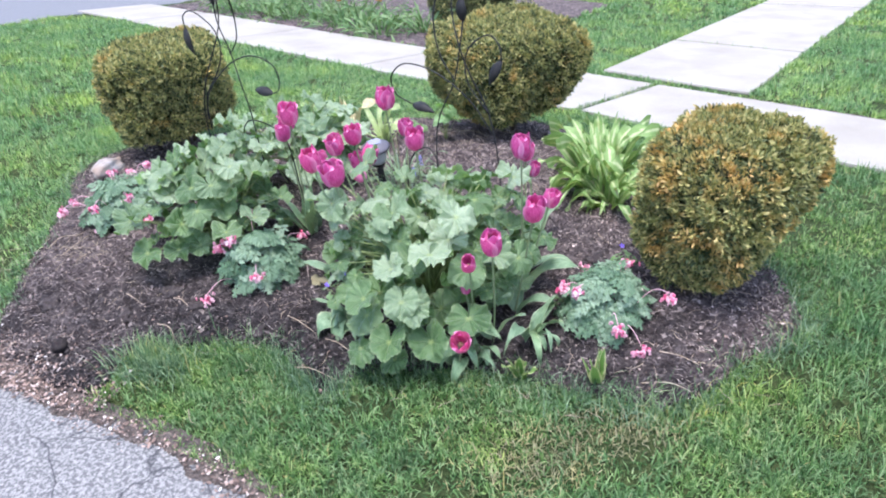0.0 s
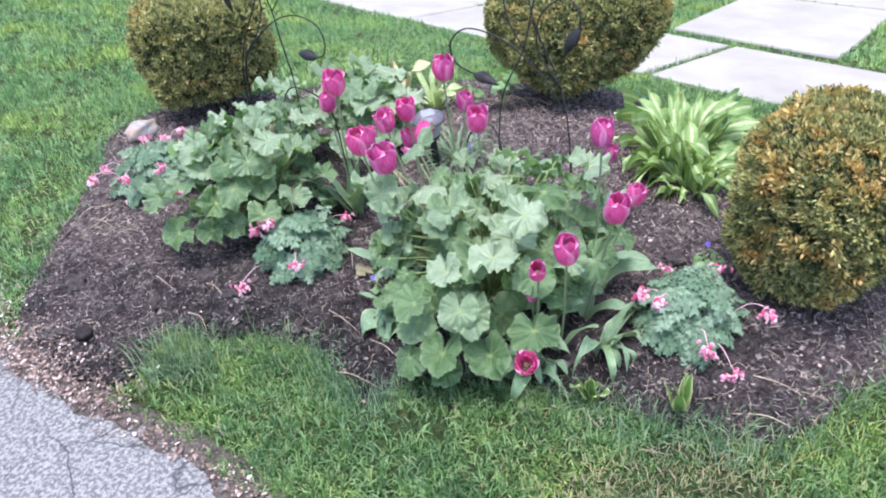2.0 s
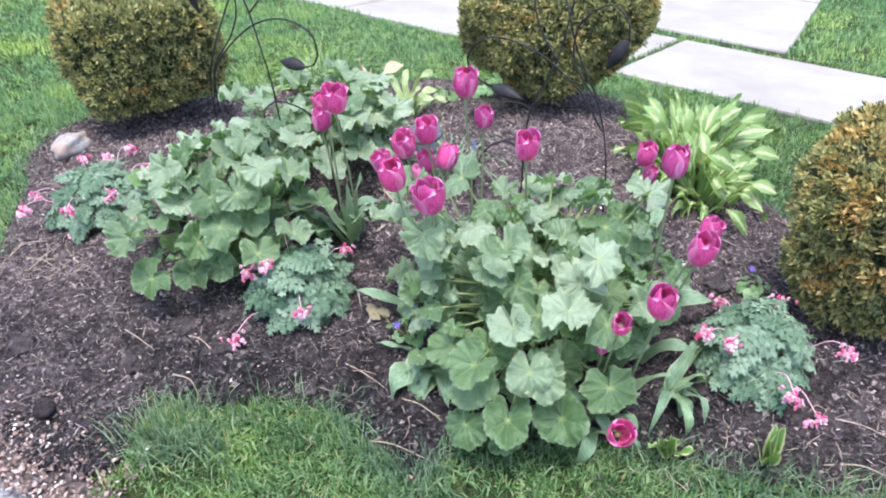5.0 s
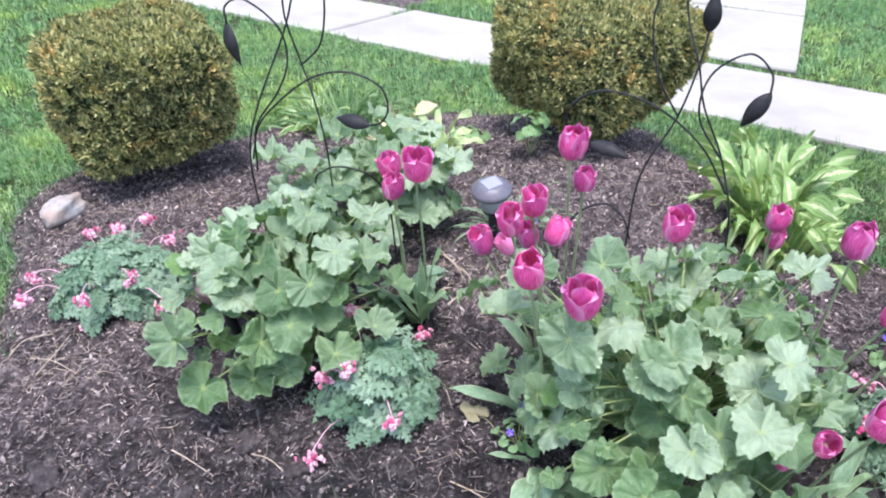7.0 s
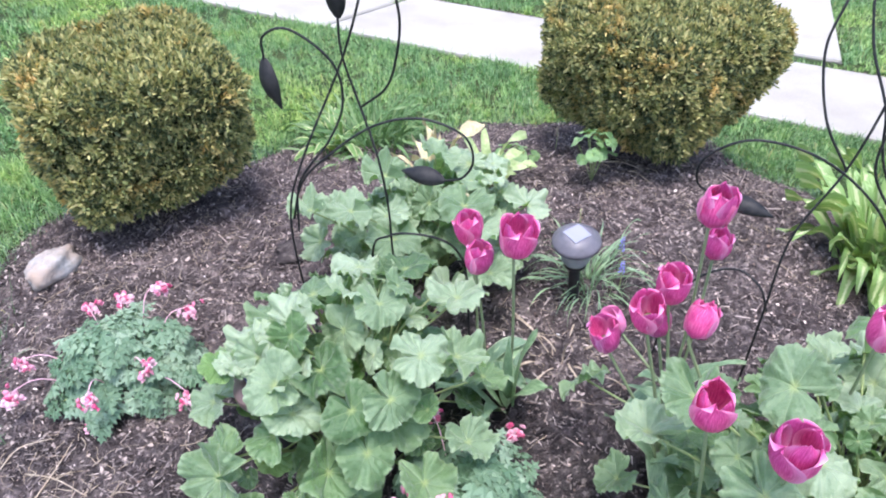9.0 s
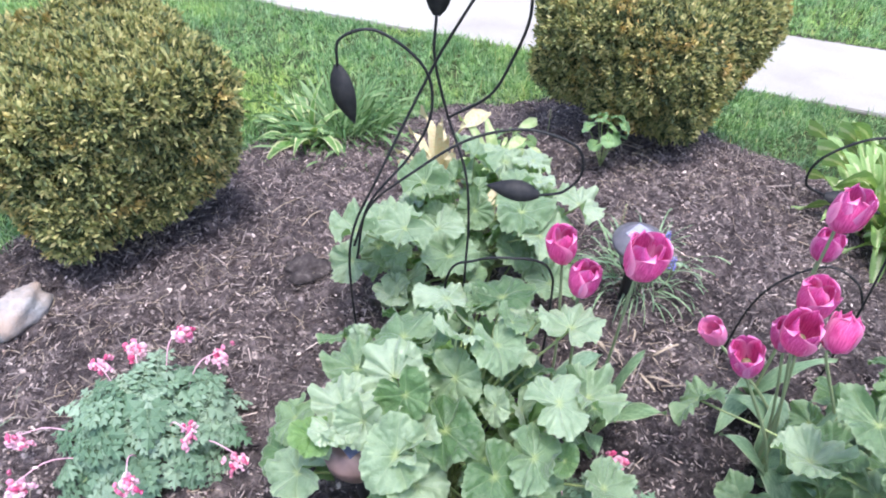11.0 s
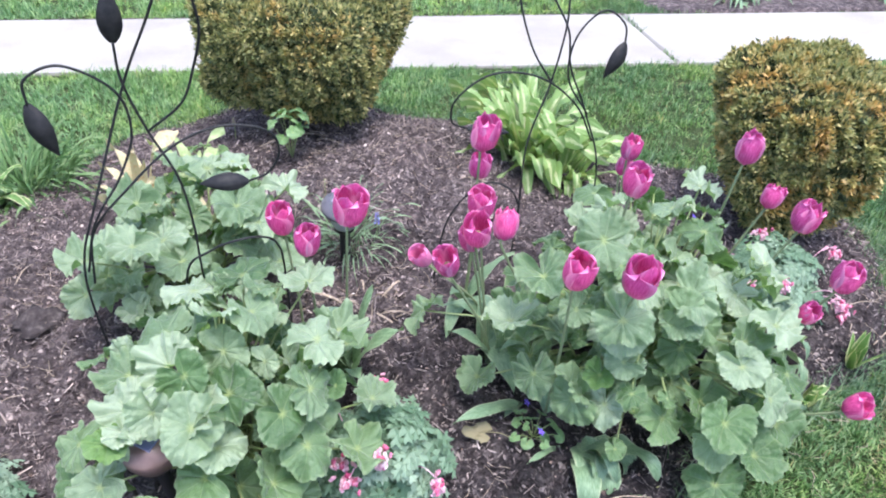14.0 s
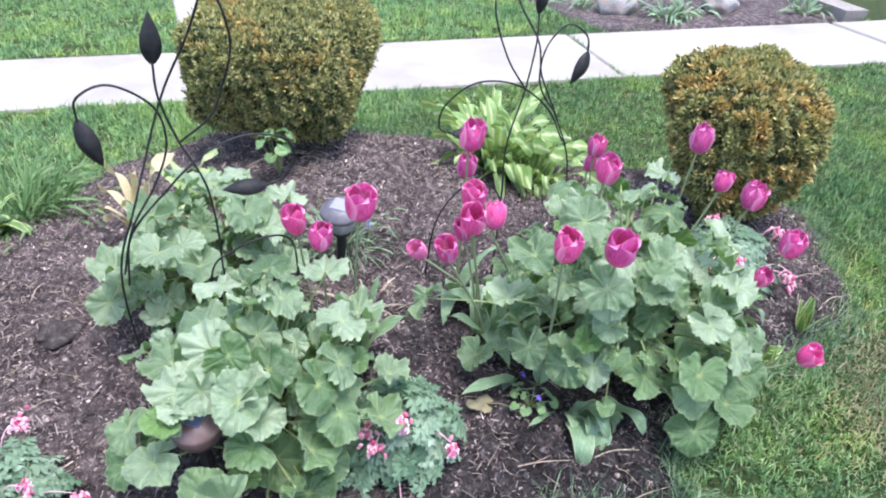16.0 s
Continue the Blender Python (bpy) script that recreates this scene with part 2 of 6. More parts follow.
M["tulip_stem"] = k.colour(k.mix(k.noise(30), (0.16, 0.21, 0.10), (0.26, 0.30, 0.16))).m

k = Mat("tulip_petal", 0.38, 0.5)
uv = k.n.new("ShaderNodeUVMap")
sep = k.n.new("ShaderNodeSeparateXYZ")
k.l.new(uv.outputs[0], sep.inputs[0])
edge = k.math("MULTIPLY", k.math("ABSOLUTE", k.math("SUBTRACT", sep.outputs[0], 0.5)), 2.0)
streak = k.node("TexNoise", Scale=9.0, Detail=4.0)
mp = k.n.new("ShaderNodeMapping")
mp.inputs["Scale"].default_value = (4.0, 0.5, 1.0)
k.l.new(uv.outputs[0], mp.inputs[0])
k.l.new(mp.outputs[0], streak.inputs["Vector"])
body = k.ramp(streak.outputs["Fac"], [(0.3, (0.47, 0.036, 0.175)), (0.52, (0.66, 0.085, 0.28)), (0.72, (0.77, 0.20, 0.40))])
rim = k.ramp(edge, [(0.55, (0, 0, 0)), (0.98, (0.85, 0.85, 0.85))])
k.colour(k.mix(1.0, k.mix(rim, body, (0.83, 0.36, 0.54)), k.ramp(k.each(), [(0.0, (0.80, 0.85, 0.95)), (1.0, (1.12, 1.1, 1.1))]), "MULTIPLY"))
M["petal"] = k.bump(streak.outputs["Fac"], 0.25, 0.004).leafy(0.30, (1.1, 0.8, 0.9)).m
k = Mat("pale_petal", 0.4, 0.5)
M["faded_petal"] = k.colour(k.mix(k.noise(40), (0.67, 0.14, 0.36), (0.81, 0.34, 0.53))).leafy(0.3, (1, 0.8, 0.9)).m
k = Mat("tulip_heart", 0.6)
M["heart"] = k.colour((0.20, 0.16, 0.09)).m
k = Mat("tulip_leaf", 0.42, 0.5)
k.colour(k.mix(1.0, k.ramp(k.noise(14, 4, stretch=(6, 1, 1)), [(0.3, (0.12, 0.21, 0.11)), (0.7, (0.26, 0.36, 0.23))]), k.ramp(k.each(), [(0, (0.8, 0.85, 0.85)), (1, (1.2, 1.2, 1.05))]), "MULTIPLY"))
uv = k.n.new("ShaderNodeUVMap")
sep = k.n.new("ShaderNodeSeparateXYZ")
k.l.new(uv.outputs[0], sep.inputs[0])
edge = k.math("MULTIPLY", k.math("ABSOLUTE", k.math("SUBTRACT", sep.outputs[0], 0.5)), 2.0)
M["tulip_leaf"] = k.colour(k.mix(k.ramp(edge, [(0.82, (0, 0, 0)), (1.0, (0.55, 0.55, 0.55))]), k.col, (0.52, 0.56, 0.36))).bump(k.noise(30, 3, stretch=(8, 1, 1)), 0.3, 0.01).leafy(0.2).m
k = Mat("border_leaf", 0.5, 0.3)
M["border_leaf"] = k.colour(k.ramp(k.each(), [(0.0, (0.07, 0.15, 0.05)), (0.6, (0.14, 0.24, 0.09)), (1.0, (0.24, 0.34, 0.16))])).leafy(0.25).m
k = Mat("wilted_leaf", 0.6, 0.3)
M["fallen"] = Mat("fallen_leaf", 0.7, 0.2).colour((0.25, 0.22, 0.13)).leafy(0.15).m
M["wilted"] = k.colour(k.ramp(k.noise(25, 5), [(0.3, (0.48, 0.44, 0.22)), (0.5, (0.62, 0.56, 0.36)), (0.7, (0.56, 0.36, 0.19))])).leafy(0.2).m
k = Mat("yellow_leaf", 0.5, 0.4)
M["yellow"] = k.colour(k.ramp(k.noise(18, 4), [(0.3, (0.32, 0.44, 0.17)), (0.6, (0.47, 0.55, 0.28)), (0.8, (0.58, 0.60, 0.38))])).leafy(0.25).m


def hosta_mat(name, heart, rim_c, split=0.45):
    k = Mat(name, 0.4, 0.5)
    uv = k.n.new("ShaderNodeUVMap")
    sep = k.n.new("ShaderNodeSeparateXYZ")
    k.l.new(uv.outputs[0], sep.inputs[0])
    across = k.math("MULTIPLY", k.math("ABSOLUTE", k.math("SUBTRACT", sep.outputs[0], 0.5)), 2.0)
    wob = k.math("ADD", across, k.math("MULTIPLY", k.math("SUBTRACT", k.noise(40, 3, stretch=(1, 1, 1)), 0.5), 0.8))
    f = k.ramp(wob, [(split - 0.08, (0, 0, 0)), (split + 0.08, (1, 1, 1))])
    ribs = k.math("SINE", k.math("MULTIPLY", sep.outputs[0], 42.0))
    c = k.mix(f, heart, rim_c)
    k.colour(k.mix(1.0, c, k.ramp(k.each(), [(0, (0.78, 0.84, 0.7)), (1, (1.12, 1.1, 1.05))]), "MULTIPLY"))
    return k.bump(ribs, 0.25, 0.003).leafy(0.28, (1, 1, 0.6)).m


M["hosta"] = hosta_mat("variegated_leaf", (0.52, 0.57, 0.34), (0.255, 0.385, 0.14), 0.26)
M["hosta_edge"] = hosta_mat("white_edged_leaf", (0.16, 0.29, 0.08), (0.56, 0.57, 0.33), 0.72)

k = Mat("ferny_leaf", 0.55, 0.35)
M["ferny"] = k.colour(k.mix(1.0, k.ramp(k.each(), [(0.0, (0.105, 0.185, 0.105)), (0.5, (0.180, 0.275, 0.170)), (1.0, (0.29, 0.385, 0.270))]), k.ramp(k.noise(60), [(0.3, (0.8, 0.82, 0.8)), (0.7, (1.12, 1.1, 1.12))]), "MULTIPLY")).leafy(0.25, (0.9, 1.1, 0.6)).m
k = Mat("pink_blossom", 0.5, 0.4)
M["pink"] = k.colour(k.ramp(k.island(), [(0.0, (0.60, 0.08, 0.20)), (0.25, (0.72, 0.24, 0.36)), (0.5, (0.80, 0.46, 0.55)), (1.0, (0.88, 0.72, 0.75))])).leafy(0.25, (1, 0.8, 0.8)).m

k = Mat("yew_needles", 0.6, 0.25)
c = k.ramp(k.island(), [(0.0, (0.040, 0.058, 0.027)), (0.5, (0.105, 0.132, 0.060)), (1.0, (0.20, 0.225, 0.105))])
M["needles"] = k.colour(k.mix(1.0, c, k.ramp(k.noise(5, 3), [(0.35, (0.75, 0.8, 0.8)), (0.7, (1.2, 1.1, 0.95))]), "MULTIPLY")).leafy(0.2).m


def tips_mat(name, at, orange):
    k = Mat(name, 0.55, 0.25)
    fresh = k.ramp(k.island(), [(0.0, (0.19, 0.225, 0.085)), (0.5, (0.35, 0.345, 0.13)), (1.0, (0.53, 0.46, 0.20))])
    burnt = k.ramp(k.island(), [(0.0, (0.38, 0.26, 0.075)), (0.5, (0.60, 0.37, 0.11)), (1.0, (0.74, 0.45, 0.18))])
    f = k.ramp(k.noise(6.5, 4, 0.7), [(at, (0, 0, 0)), (at + 0.14, (orange, orange, orange))])
    return k.colour(k.mix(f, fresh, burnt)).leafy(0.25).m


M["tips"] = tips_mat("yew_tips", 0.54, 0.8)
M["tips_orange"] = tips_mat("yew_tips_bronzed", 0.49, 0.85)
# dark brown-green with the shade inside the bush put into the colour
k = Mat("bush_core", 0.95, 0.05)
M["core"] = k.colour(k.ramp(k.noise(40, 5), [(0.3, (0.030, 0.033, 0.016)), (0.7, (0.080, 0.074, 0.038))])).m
k = Mat("bark", 0.9, 0.2)
M["bark"] = k.colour(k.ramp(k.noise(30, 5, stretch=(1, 1, 0.3)), [(0.3, (0.05, 0.035, 0.025)), (0.7, (0.13, 0.10, 0.075))])).bump(k.noise(60), 0.6, 0.01).m

k = Mat("black_iron", 0.6, 0.35, 0.2)
M["iron"] = k.colour(k.ramp(k.noise(60, 4), [(0.35, (0.010, 0.010, 0.011)), (0.75, (0.030, 0.028, 0.027))])).bump(k.noise(150), 0.2, 0.003).m
k = Mat("grey_plastic", 0.45, 0.5)
M["plastic"] = k.colour(k.ramp(k.noise(35, 4), [(0.3, (0.085, 0.078, 0.092)), (0.7, (0.135, 0.125, 0.145))])).m
k = Mat("brown_plastic", 0.4, 0.5)
M["brown"] = k.colour(k.ramp(k.noise(35, 4), [(0.3, (0.105, 0.064, 0.058)), (0.7, (0.17, 0.108, 0.098))])).m
# base colour lightened to carry the sky's reflection in the panel
k = Mat("solar_panel", 0.16, 0.6)
M["panel"] = k.colour(k.ramp(k.noise(3, 2), [(0.3, (0.20, 0.20, 0.25)), (0.7, (0.30, 0.295, 0.335))])).m
k = Mat("dark_solar_panel", 0.42, 0.4)
M["dark_panel"] = k.colour(k.ramp(k.noise(3, 2), [(0.3, (0.085, 0.095, 0.175)), (0.7, (0.125, 0.135, 0.23))])).m
k = Mat("black_plastic", 0.5, 0.4)
M["black"] = k.colour((0.022, 0.02, 0.022)).m
k = Mat("lamp_glass", 0.35, 0.5)
k.p.inputs["Transmission Weight"].default_value = 0.45
M["glass"] = k.colour((0.62, 0.63, 0.64)).bump(k.noise(70, 2, stretch=(1, 1, 0.1)), 0.5, 0.004).m

k = Mat("pale_stone", 0.85, 0.3)
M["stone"] = k.colour(k.mix(k.ramp(k.noise(9, 5), [(0.4, (0, 0, 0)), (0.65, (1, 1, 1))]), k.ramp(k.noise(55, 6), [(0.3, (0.22, 0.21, 0.205)), (0.7, (0.40, 0.385, 0.375))]), (0.34, 0.26, 0.21))).bump(k.noise(45, 6), 0.6, 0.01).m
k = Mat("dark_clod", 0.95, 0.1)
M["clod"] = k.colour(k.ramp(k.noise(40, 5), [(0.3, (0.015, 0.012, 0.013)), (0.7, (0.05, 0.042, 0.04))])).bump(k.noise(60), 0.8, 0.01).m
k = Mat("soil_lump", 0.95, 0.1)
M["soil_lump"] = k.colour(k.ramp(k.noise(45, 6, 0.7), [(0.3, (0.022, 0.018, 0.019)), (0.55, (0.07, 0.058, 0.056)), (0.8, (0.18, 0.155, 0.145))])).bump(k.noise(70, 6, 0.7), 0.9, 0.01).m
k = Mat("dry_twig", 0.8, 0.2)
M["twig"] = k.colour(k.ramp(k.noise(40), [(0.3, (0.26, 0.19, 0.13)), (0.7, (0.48, 0.40, 0.31))])).m
k = Mat("weathered_wood", 0.85, 0.2)
M["wood"] = k.colour(k.ramp(k.noise(12, 6, stretch=(1, 12, 12)), [(0.3, (0.19, 0.165, 0.145)), (0.7, (0.33, 0.30, 0.27))])).bump(k.noise(30, 5, stretch=(1, 15, 15)), 0.4, 0.006).m
for nm, c in (("violet", (0.16, 0.10, 0.52)), ("blue", (0.22, 0.20, 0.50)), ("orange", (0.75, 0.28, 0.10))):
    k = Mat(nm + "_flower", 0.5, 0.4)
    M[nm] = k.colour(k.mix(k.island(), c, tuple(min(1, a * 1.6) for a in c))).leafy(0.2, (1, 1, 1)).m


# ---- building helpers ----
def mesh(name, verts, faces, material, uv=None, smooth=True):
    me = bpy.data.meshes.new(name)
    me.from_pydata(np.asarray(verts, float).tolist(), [], faces if isinstance(faces, list) else faces.tolist())
    me.materials.append(material)
    if uv is not None:
        layer = me.uv_layers.new(name="UVMap")
        idx = np.empty(len(me.loops), np.int32)
        me.loops.foreach_get("vertex_index", idx)
        layer.data.foreach_set("uv", np.asarray(uv, np.float32)[idx].ravel())
    if smooth:
        me.polygons.foreach_set("use_smooth", [True] * len(me.polygons))
    me.update()
    return me


def place(name, me, parent=None, m=None, label=""):
    ob = new(name, me)
    if parent is not None:
        ob.parent = parent
    if m is not None:
        ob.matrix_basis = m
    return tagged(ob, label) if label else ob


def thing(name, at, label, category, group="", kind=""):
    """An empty at the base of a thing; its parts stand in its own axes."""
    ob = new(name)
    ob.empty_display_size = 0.05
    ob.location = at
    return tagged(ob, label, category, group, kind)


def smooth_line(points, steps=6):
    """A curve through all the points."""
    p = np.asarray(points, float)
    q = np.vstack([2 * p[0] - p[1], p, 2 * p[-1] - p[-2]])
    out = []
    for i in range(1, len(q) - 2):
        for s in np.linspace(0, 1, steps, endpoint=False):
            a, b, c, d = q[i - 1], q[i], q[i + 1], q[i + 2]
            out.append(0.5 * (2 * b + (c - a) * s + (2 * a - 5 * b + 4 * c - d) * s * s + (3 * b - a - 3 * c + d) * s ** 3))
    out.append(p[-1])
    return np.array(out)


def tube(points, radius, sides=6, steps=6, tip=1.0, raw=False):
    """A round rod along a curve; radius may taper to radius * tip. Gives verts and faces."""
    line = np.asarray(points, float) if raw else smooth_line(points, steps)
    tang = np.gradient(line, axis=0)
    tang /= np.linalg.norm(tang, axis=1)[:, None] + 1e-9
    verts, faces = [], []
    ref = np.array([0.31, 0.95, 0.12])
    for i, (p, t) in enumerate(zip(line, tang)):
        a = np.cross(t, ref)
        a /= np.linalg.norm(a) + 1e-9
        b = np.cross(t, a)
        r = radius * (1 + (tip - 1) * i / (len(line) - 1))
        for j in range(sides):
            w = 2 * math.pi * j / sides
            verts.append(p + r * (a * math.cos(w) + b * math.sin(w)))
    for i in range(len(line) - 1):
        for j in range(sides):
            j2 = (j + 1) % sides
            faces.append((i * sides + j, i * sides + j2, (i + 1) * sides + j2, (i + 1) * sides + j))
    faces.append(tuple(range(sides))[::-1])
    faces.append(tuple(range((len(line) - 1) * sides, len(line) * sides)))
    return verts, faces


def lathe(profile, sides=24):
    """A turned shape from (radius, height) pairs."""
    verts = [(r * math.cos(2 * math.pi * j / sides), r * math.sin(2 * math.pi * j / sides), z) for r, z in profile for j in range(sides)]
    faces = [(i * sides + j, i * sides + (j + 1) % sides, (i + 1) * sides + (j + 1) % sides, (i + 1) * sides + j) for i in range(len(profile) - 1) for j in range(sides)]
    faces += [tuple(range(sides))[::-1], tuple(range((len(profile) - 1) * sides, len(profile) * sides))]
    return verts, faces


def axes(origin, normal, forward, scale=1.0, squash=1.0):
    """A frame at origin with z along normal and y towards forward."""
    z = Vector(normal).normalized()
    y = Vector(forward) - Vector(forward).dot(z) * z
    if y.length < 1e-4:
        y = Vector((0.3, 1, 0)) - Vector((0.3, 1, 0)).dot(z) * z
    y.normalize()
    x = y.cross(z)
    m = Matrix((x, y, z)).transposed().to_4x4()
    return Matrix.Translation(origin) @ m @ Matrix.Diagonal((scale * squash, scale, scale, 1))


def inside(x, y, poly):
    """Which points lie in a polygon."""
    poly = np.asarray(poly, float)
    x, y = np.asarray(x), np.asarray(y)
    hit = np.zeros(x.shape, bool)
    for (x1, y1), (x2, y2) in zip(poly, np.roll(poly, -1, 0)):
        cross = (y1 > y) != (y2 > y)
        hit ^= cross & (x < (x2 - x1) * (y - y1) / (y2 - y1 + 1e-12) + x1)
    return hit


def edge_gap(x, y, poly):
    """The distance of points to a polygon's outline."""
    poly = np.asarray(poly, float)
    best = np.full(np.shape(x), 1e9)
    for a, b in zip(poly, np.roll(poly, -1, 0)):
        d = b - a
        s = np.clip(((x - a[0]) * d[0] + (y - a[1]) * d[1]) / (d @ d), 0, 1)
        best = np.minimum(best, np.hypot(x - a[0] - s * d[0], y - a[1] - s * d[1]))
    return best


def wavy(x, y, scale, seed=0.0):
    """Smooth uneven numbers between about -1 and 1."""
    out = 0
    for i, (a, b, c) in enumerate(((1.0, 0.37, 0.0), (-0.61, 1.13, 2.1), (1.71, -0.83, 4.2), (0.43, 2.05, 1.3))):
        out = out + np.sin(scale * (a * x + b * y) + c + seed) / (1 + 0.5 * i)
    return out / 2.2


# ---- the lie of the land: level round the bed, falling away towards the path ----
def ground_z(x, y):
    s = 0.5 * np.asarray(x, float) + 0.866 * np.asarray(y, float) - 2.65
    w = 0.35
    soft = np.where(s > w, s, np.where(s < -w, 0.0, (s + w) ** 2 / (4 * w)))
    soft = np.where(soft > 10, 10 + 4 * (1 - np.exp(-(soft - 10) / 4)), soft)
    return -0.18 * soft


BED = smooth_line([(-1.57, 2.31), (-1.71, 2.58), (-1.81, 3.10), (-1.86, 3.52), (-1.94, 3.77), (-1.88, 4.02), (-1.66, 4.28), (-1.21, 4.44), (-0.98, 4.58), (-0.64, 4.55), (-0.22, 4.72),
                   (0.10, 4.70), (0.46, 4.72), (0.77, 4.42), (0.77, 4.13), (0.92, 3.84), (1.04, 3.20), (1.22, 2.75), (1.27, 2.45), (1.20, 2.20), (1.01, 2.05), (0.75, 1.89), (0.59, 1.92),
                   (0.43, 1.99), (0.26, 2.07), (0.0, 2.12), (-0.20, 2.12), (-0.36, 2.04), (-0.42, 2.14), (-0.59, 2.29), (-0.90, 2.32), (-1.08, 2.30), (-1.12, 2.13), (-1.28, 2.13)], 4)
BED = BED + 0.018 * np.stack([wavy(BED[:, 0], BED[:, 1], 17), wavy(BED[:, 1], BED[:, 0], 15, 2)], 1)


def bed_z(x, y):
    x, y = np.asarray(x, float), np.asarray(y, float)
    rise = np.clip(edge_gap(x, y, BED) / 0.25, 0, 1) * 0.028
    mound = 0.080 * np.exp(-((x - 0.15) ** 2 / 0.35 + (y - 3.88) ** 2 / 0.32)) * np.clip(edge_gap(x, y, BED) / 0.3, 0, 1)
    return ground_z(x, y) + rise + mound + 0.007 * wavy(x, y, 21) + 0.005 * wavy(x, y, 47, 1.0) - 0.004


def bz(x, y):
    return float(bed_z(np.array([x]), np.array([y]))[0])


def gz(x, y):
    return float(ground_z(x, y))


# the path's two straight edges: points along (0.735, -0.678)
ALONG, ACROSS = np.array((0.735, -0.678)), np.array((0.678, 0.735))


def on_path(a, c):
    """The plan's point at a metres along the path and c metres across from the origin."""
    return a * ALONG + c * ACROSS


NEAR_EDGE, FAR_EDGE = 4.22, 5.27
PATH_AREA = [on_path(-11, NEAR_EDGE), on_path(9, NEAR_EDGE), on_path(9, FAR_EDGE), on_path(-11, FAR_EDGE)]
SIDE_LEFT, SIDE_RIGHT = np.array(((1.20, 6.17), (5.36, 12.6))), np.array(((2.10, 5.30), (6.6, 12.2)))
SIDE_AREA = [SIDE_LEFT[0], SIDE_RIGHT[0], SIDE_RIGHT[1], SIDE_LEFT[1]]
DRIVE = smooth_line([(-14, 9.3), (-6, 4.85), (-3.0, 3.10), (-1.58, 2.27), (-1.22, 2.06), (-0.82, 1.87), (-0.44, 1.60), (0.0, 1.12), (0.9, 0.2), (2.4, -1.6)], 5).tolist() + [(2.4, -14), (-16, -14)]
ROAD_AREA = [(-2.4, 13.6), (-5.0, 10.6), (-5.15, 9.9), (-5.5, 9.15), (-14, 10.2), (-30, 14), (-30, 40), (-2.4, 40)]
FAR_BED = [on_path(-10.6, FAR_EDGE + 0.04), on_path(-5.15, FAR_EDGE + 0.04), on_path(-5.0, 6.4), on_path(-5.8, 9.5), on_path(-11.5, 9.5)]
STONE_BED = [on_path(-0.28, FAR_EDGE + 0.05), on_path(1.65, FAR_EDGE + 0.05), on_path(1.9, 8.5), on_path(-0.9, 8.5), on_path(-0.5, 6.2)]


def lawn_mask(x, y, slack=0.0):
    ok = ~inside(x, y, BED) & ~inside(x, y, DRIVE)
    for area in (PATH_AREA, SIDE_AREA, ROAD_AREA, FAR_BED, STONE_BED, [on_path(-5, FAR_EDGE), on_path(6, FAR_EDGE), on_path(6, FAR_EDGE + 0.035), on_path(-5, FAR_EDGE + 0.035)]):
        ok &= ~inside(x, y, area)
    ok &= ~((edge_gap(x, y, DRIVE) < 0.022 + 0.025 * wavy(x, y, 14)) & (x < -0.2) & (x > -2.2))
    return ok


def sheet(name, area, cell, height, material, sink=0.06):
    """A surface over a plan area, with a skirt down its outline."""
    area = np.asarray(area, float)
    lo, hi = area.min(0), area.max(0)
    nx, ny = int((hi[0] - lo[0]) / cell) + 2, int((hi[1] - lo[1]) / cell) + 2
    gx, gy = np.meshgrid(lo[0] + cell * np.arange(nx), lo[1] + cell * np.arange(ny), indexing="ij")
    inn = inside(gx, gy, area)
    z = height(gx, gy)
    z = np.where(inn, z, z - sink)
    ids = np.arange(nx * ny).reshape(nx, ny)
    use = inn[:-1, :-1] | inn[1:, :-1] | inn[1:, 1:] | inn[:-1, 1:]
    faces = np.stack([ids[:-1, :-1], ids[1:, :-1], ids[1:, 1:], ids[:-1, 1:]], -1)[use]
    keep = np.unique(faces)
    back = np.zeros(nx * ny, int)
    back[keep] = np.arange(len(keep))
    v = np.stack([gx, gy, z], -1).reshape(-1, 3)[keep]
    return mesh(name, v, back[faces], material)


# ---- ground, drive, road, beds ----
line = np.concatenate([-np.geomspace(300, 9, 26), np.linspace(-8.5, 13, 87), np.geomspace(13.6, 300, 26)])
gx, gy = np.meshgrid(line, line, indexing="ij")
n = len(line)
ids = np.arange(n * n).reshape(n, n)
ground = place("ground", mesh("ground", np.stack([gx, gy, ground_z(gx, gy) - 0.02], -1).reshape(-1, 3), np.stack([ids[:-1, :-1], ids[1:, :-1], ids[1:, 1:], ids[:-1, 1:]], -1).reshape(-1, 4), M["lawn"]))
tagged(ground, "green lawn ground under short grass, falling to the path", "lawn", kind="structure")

near_drive = [(x + 0.04, y + 0.05) if x < 0 and y > 1 else (x, y) for x, y in DRIVE]
drive = place("driveway", sheet("driveway", near_drive, 0.06, lambda x, y: ground_z(x, y) - 0.012 + 0.002 * wavy(x, y, 9), M["asphalt"]))
tagged(drive, "weathered grey asphalt driveway with fine cracks", "driveway", kind="structure")
road = place("road", sheet("road", ROAD_AREA, 0.3, lambda x, y: ground_z(x, y) - 0.012, M["road"]))
tagged(road, "dark grey asphalt road beyond the lawn", "road", kind="structure")
rim_pts = smooth_line([(-2.2, 2.62), (-1.58, 2.27), (-1.22, 2.06), (-0.82, 1.87), (-0.44, 1.60), (-0.15, 1.28)], 5)
rim_pts = [(x - 0.016 + 0.014 * math.sin(31 * x), y - 0.022 + 0.02 * math.sin(23 * x + 1)) for x, y in rim_pts] + [(x + 0.045, y + 0.06) for x, y in rim_pts[::-1]]
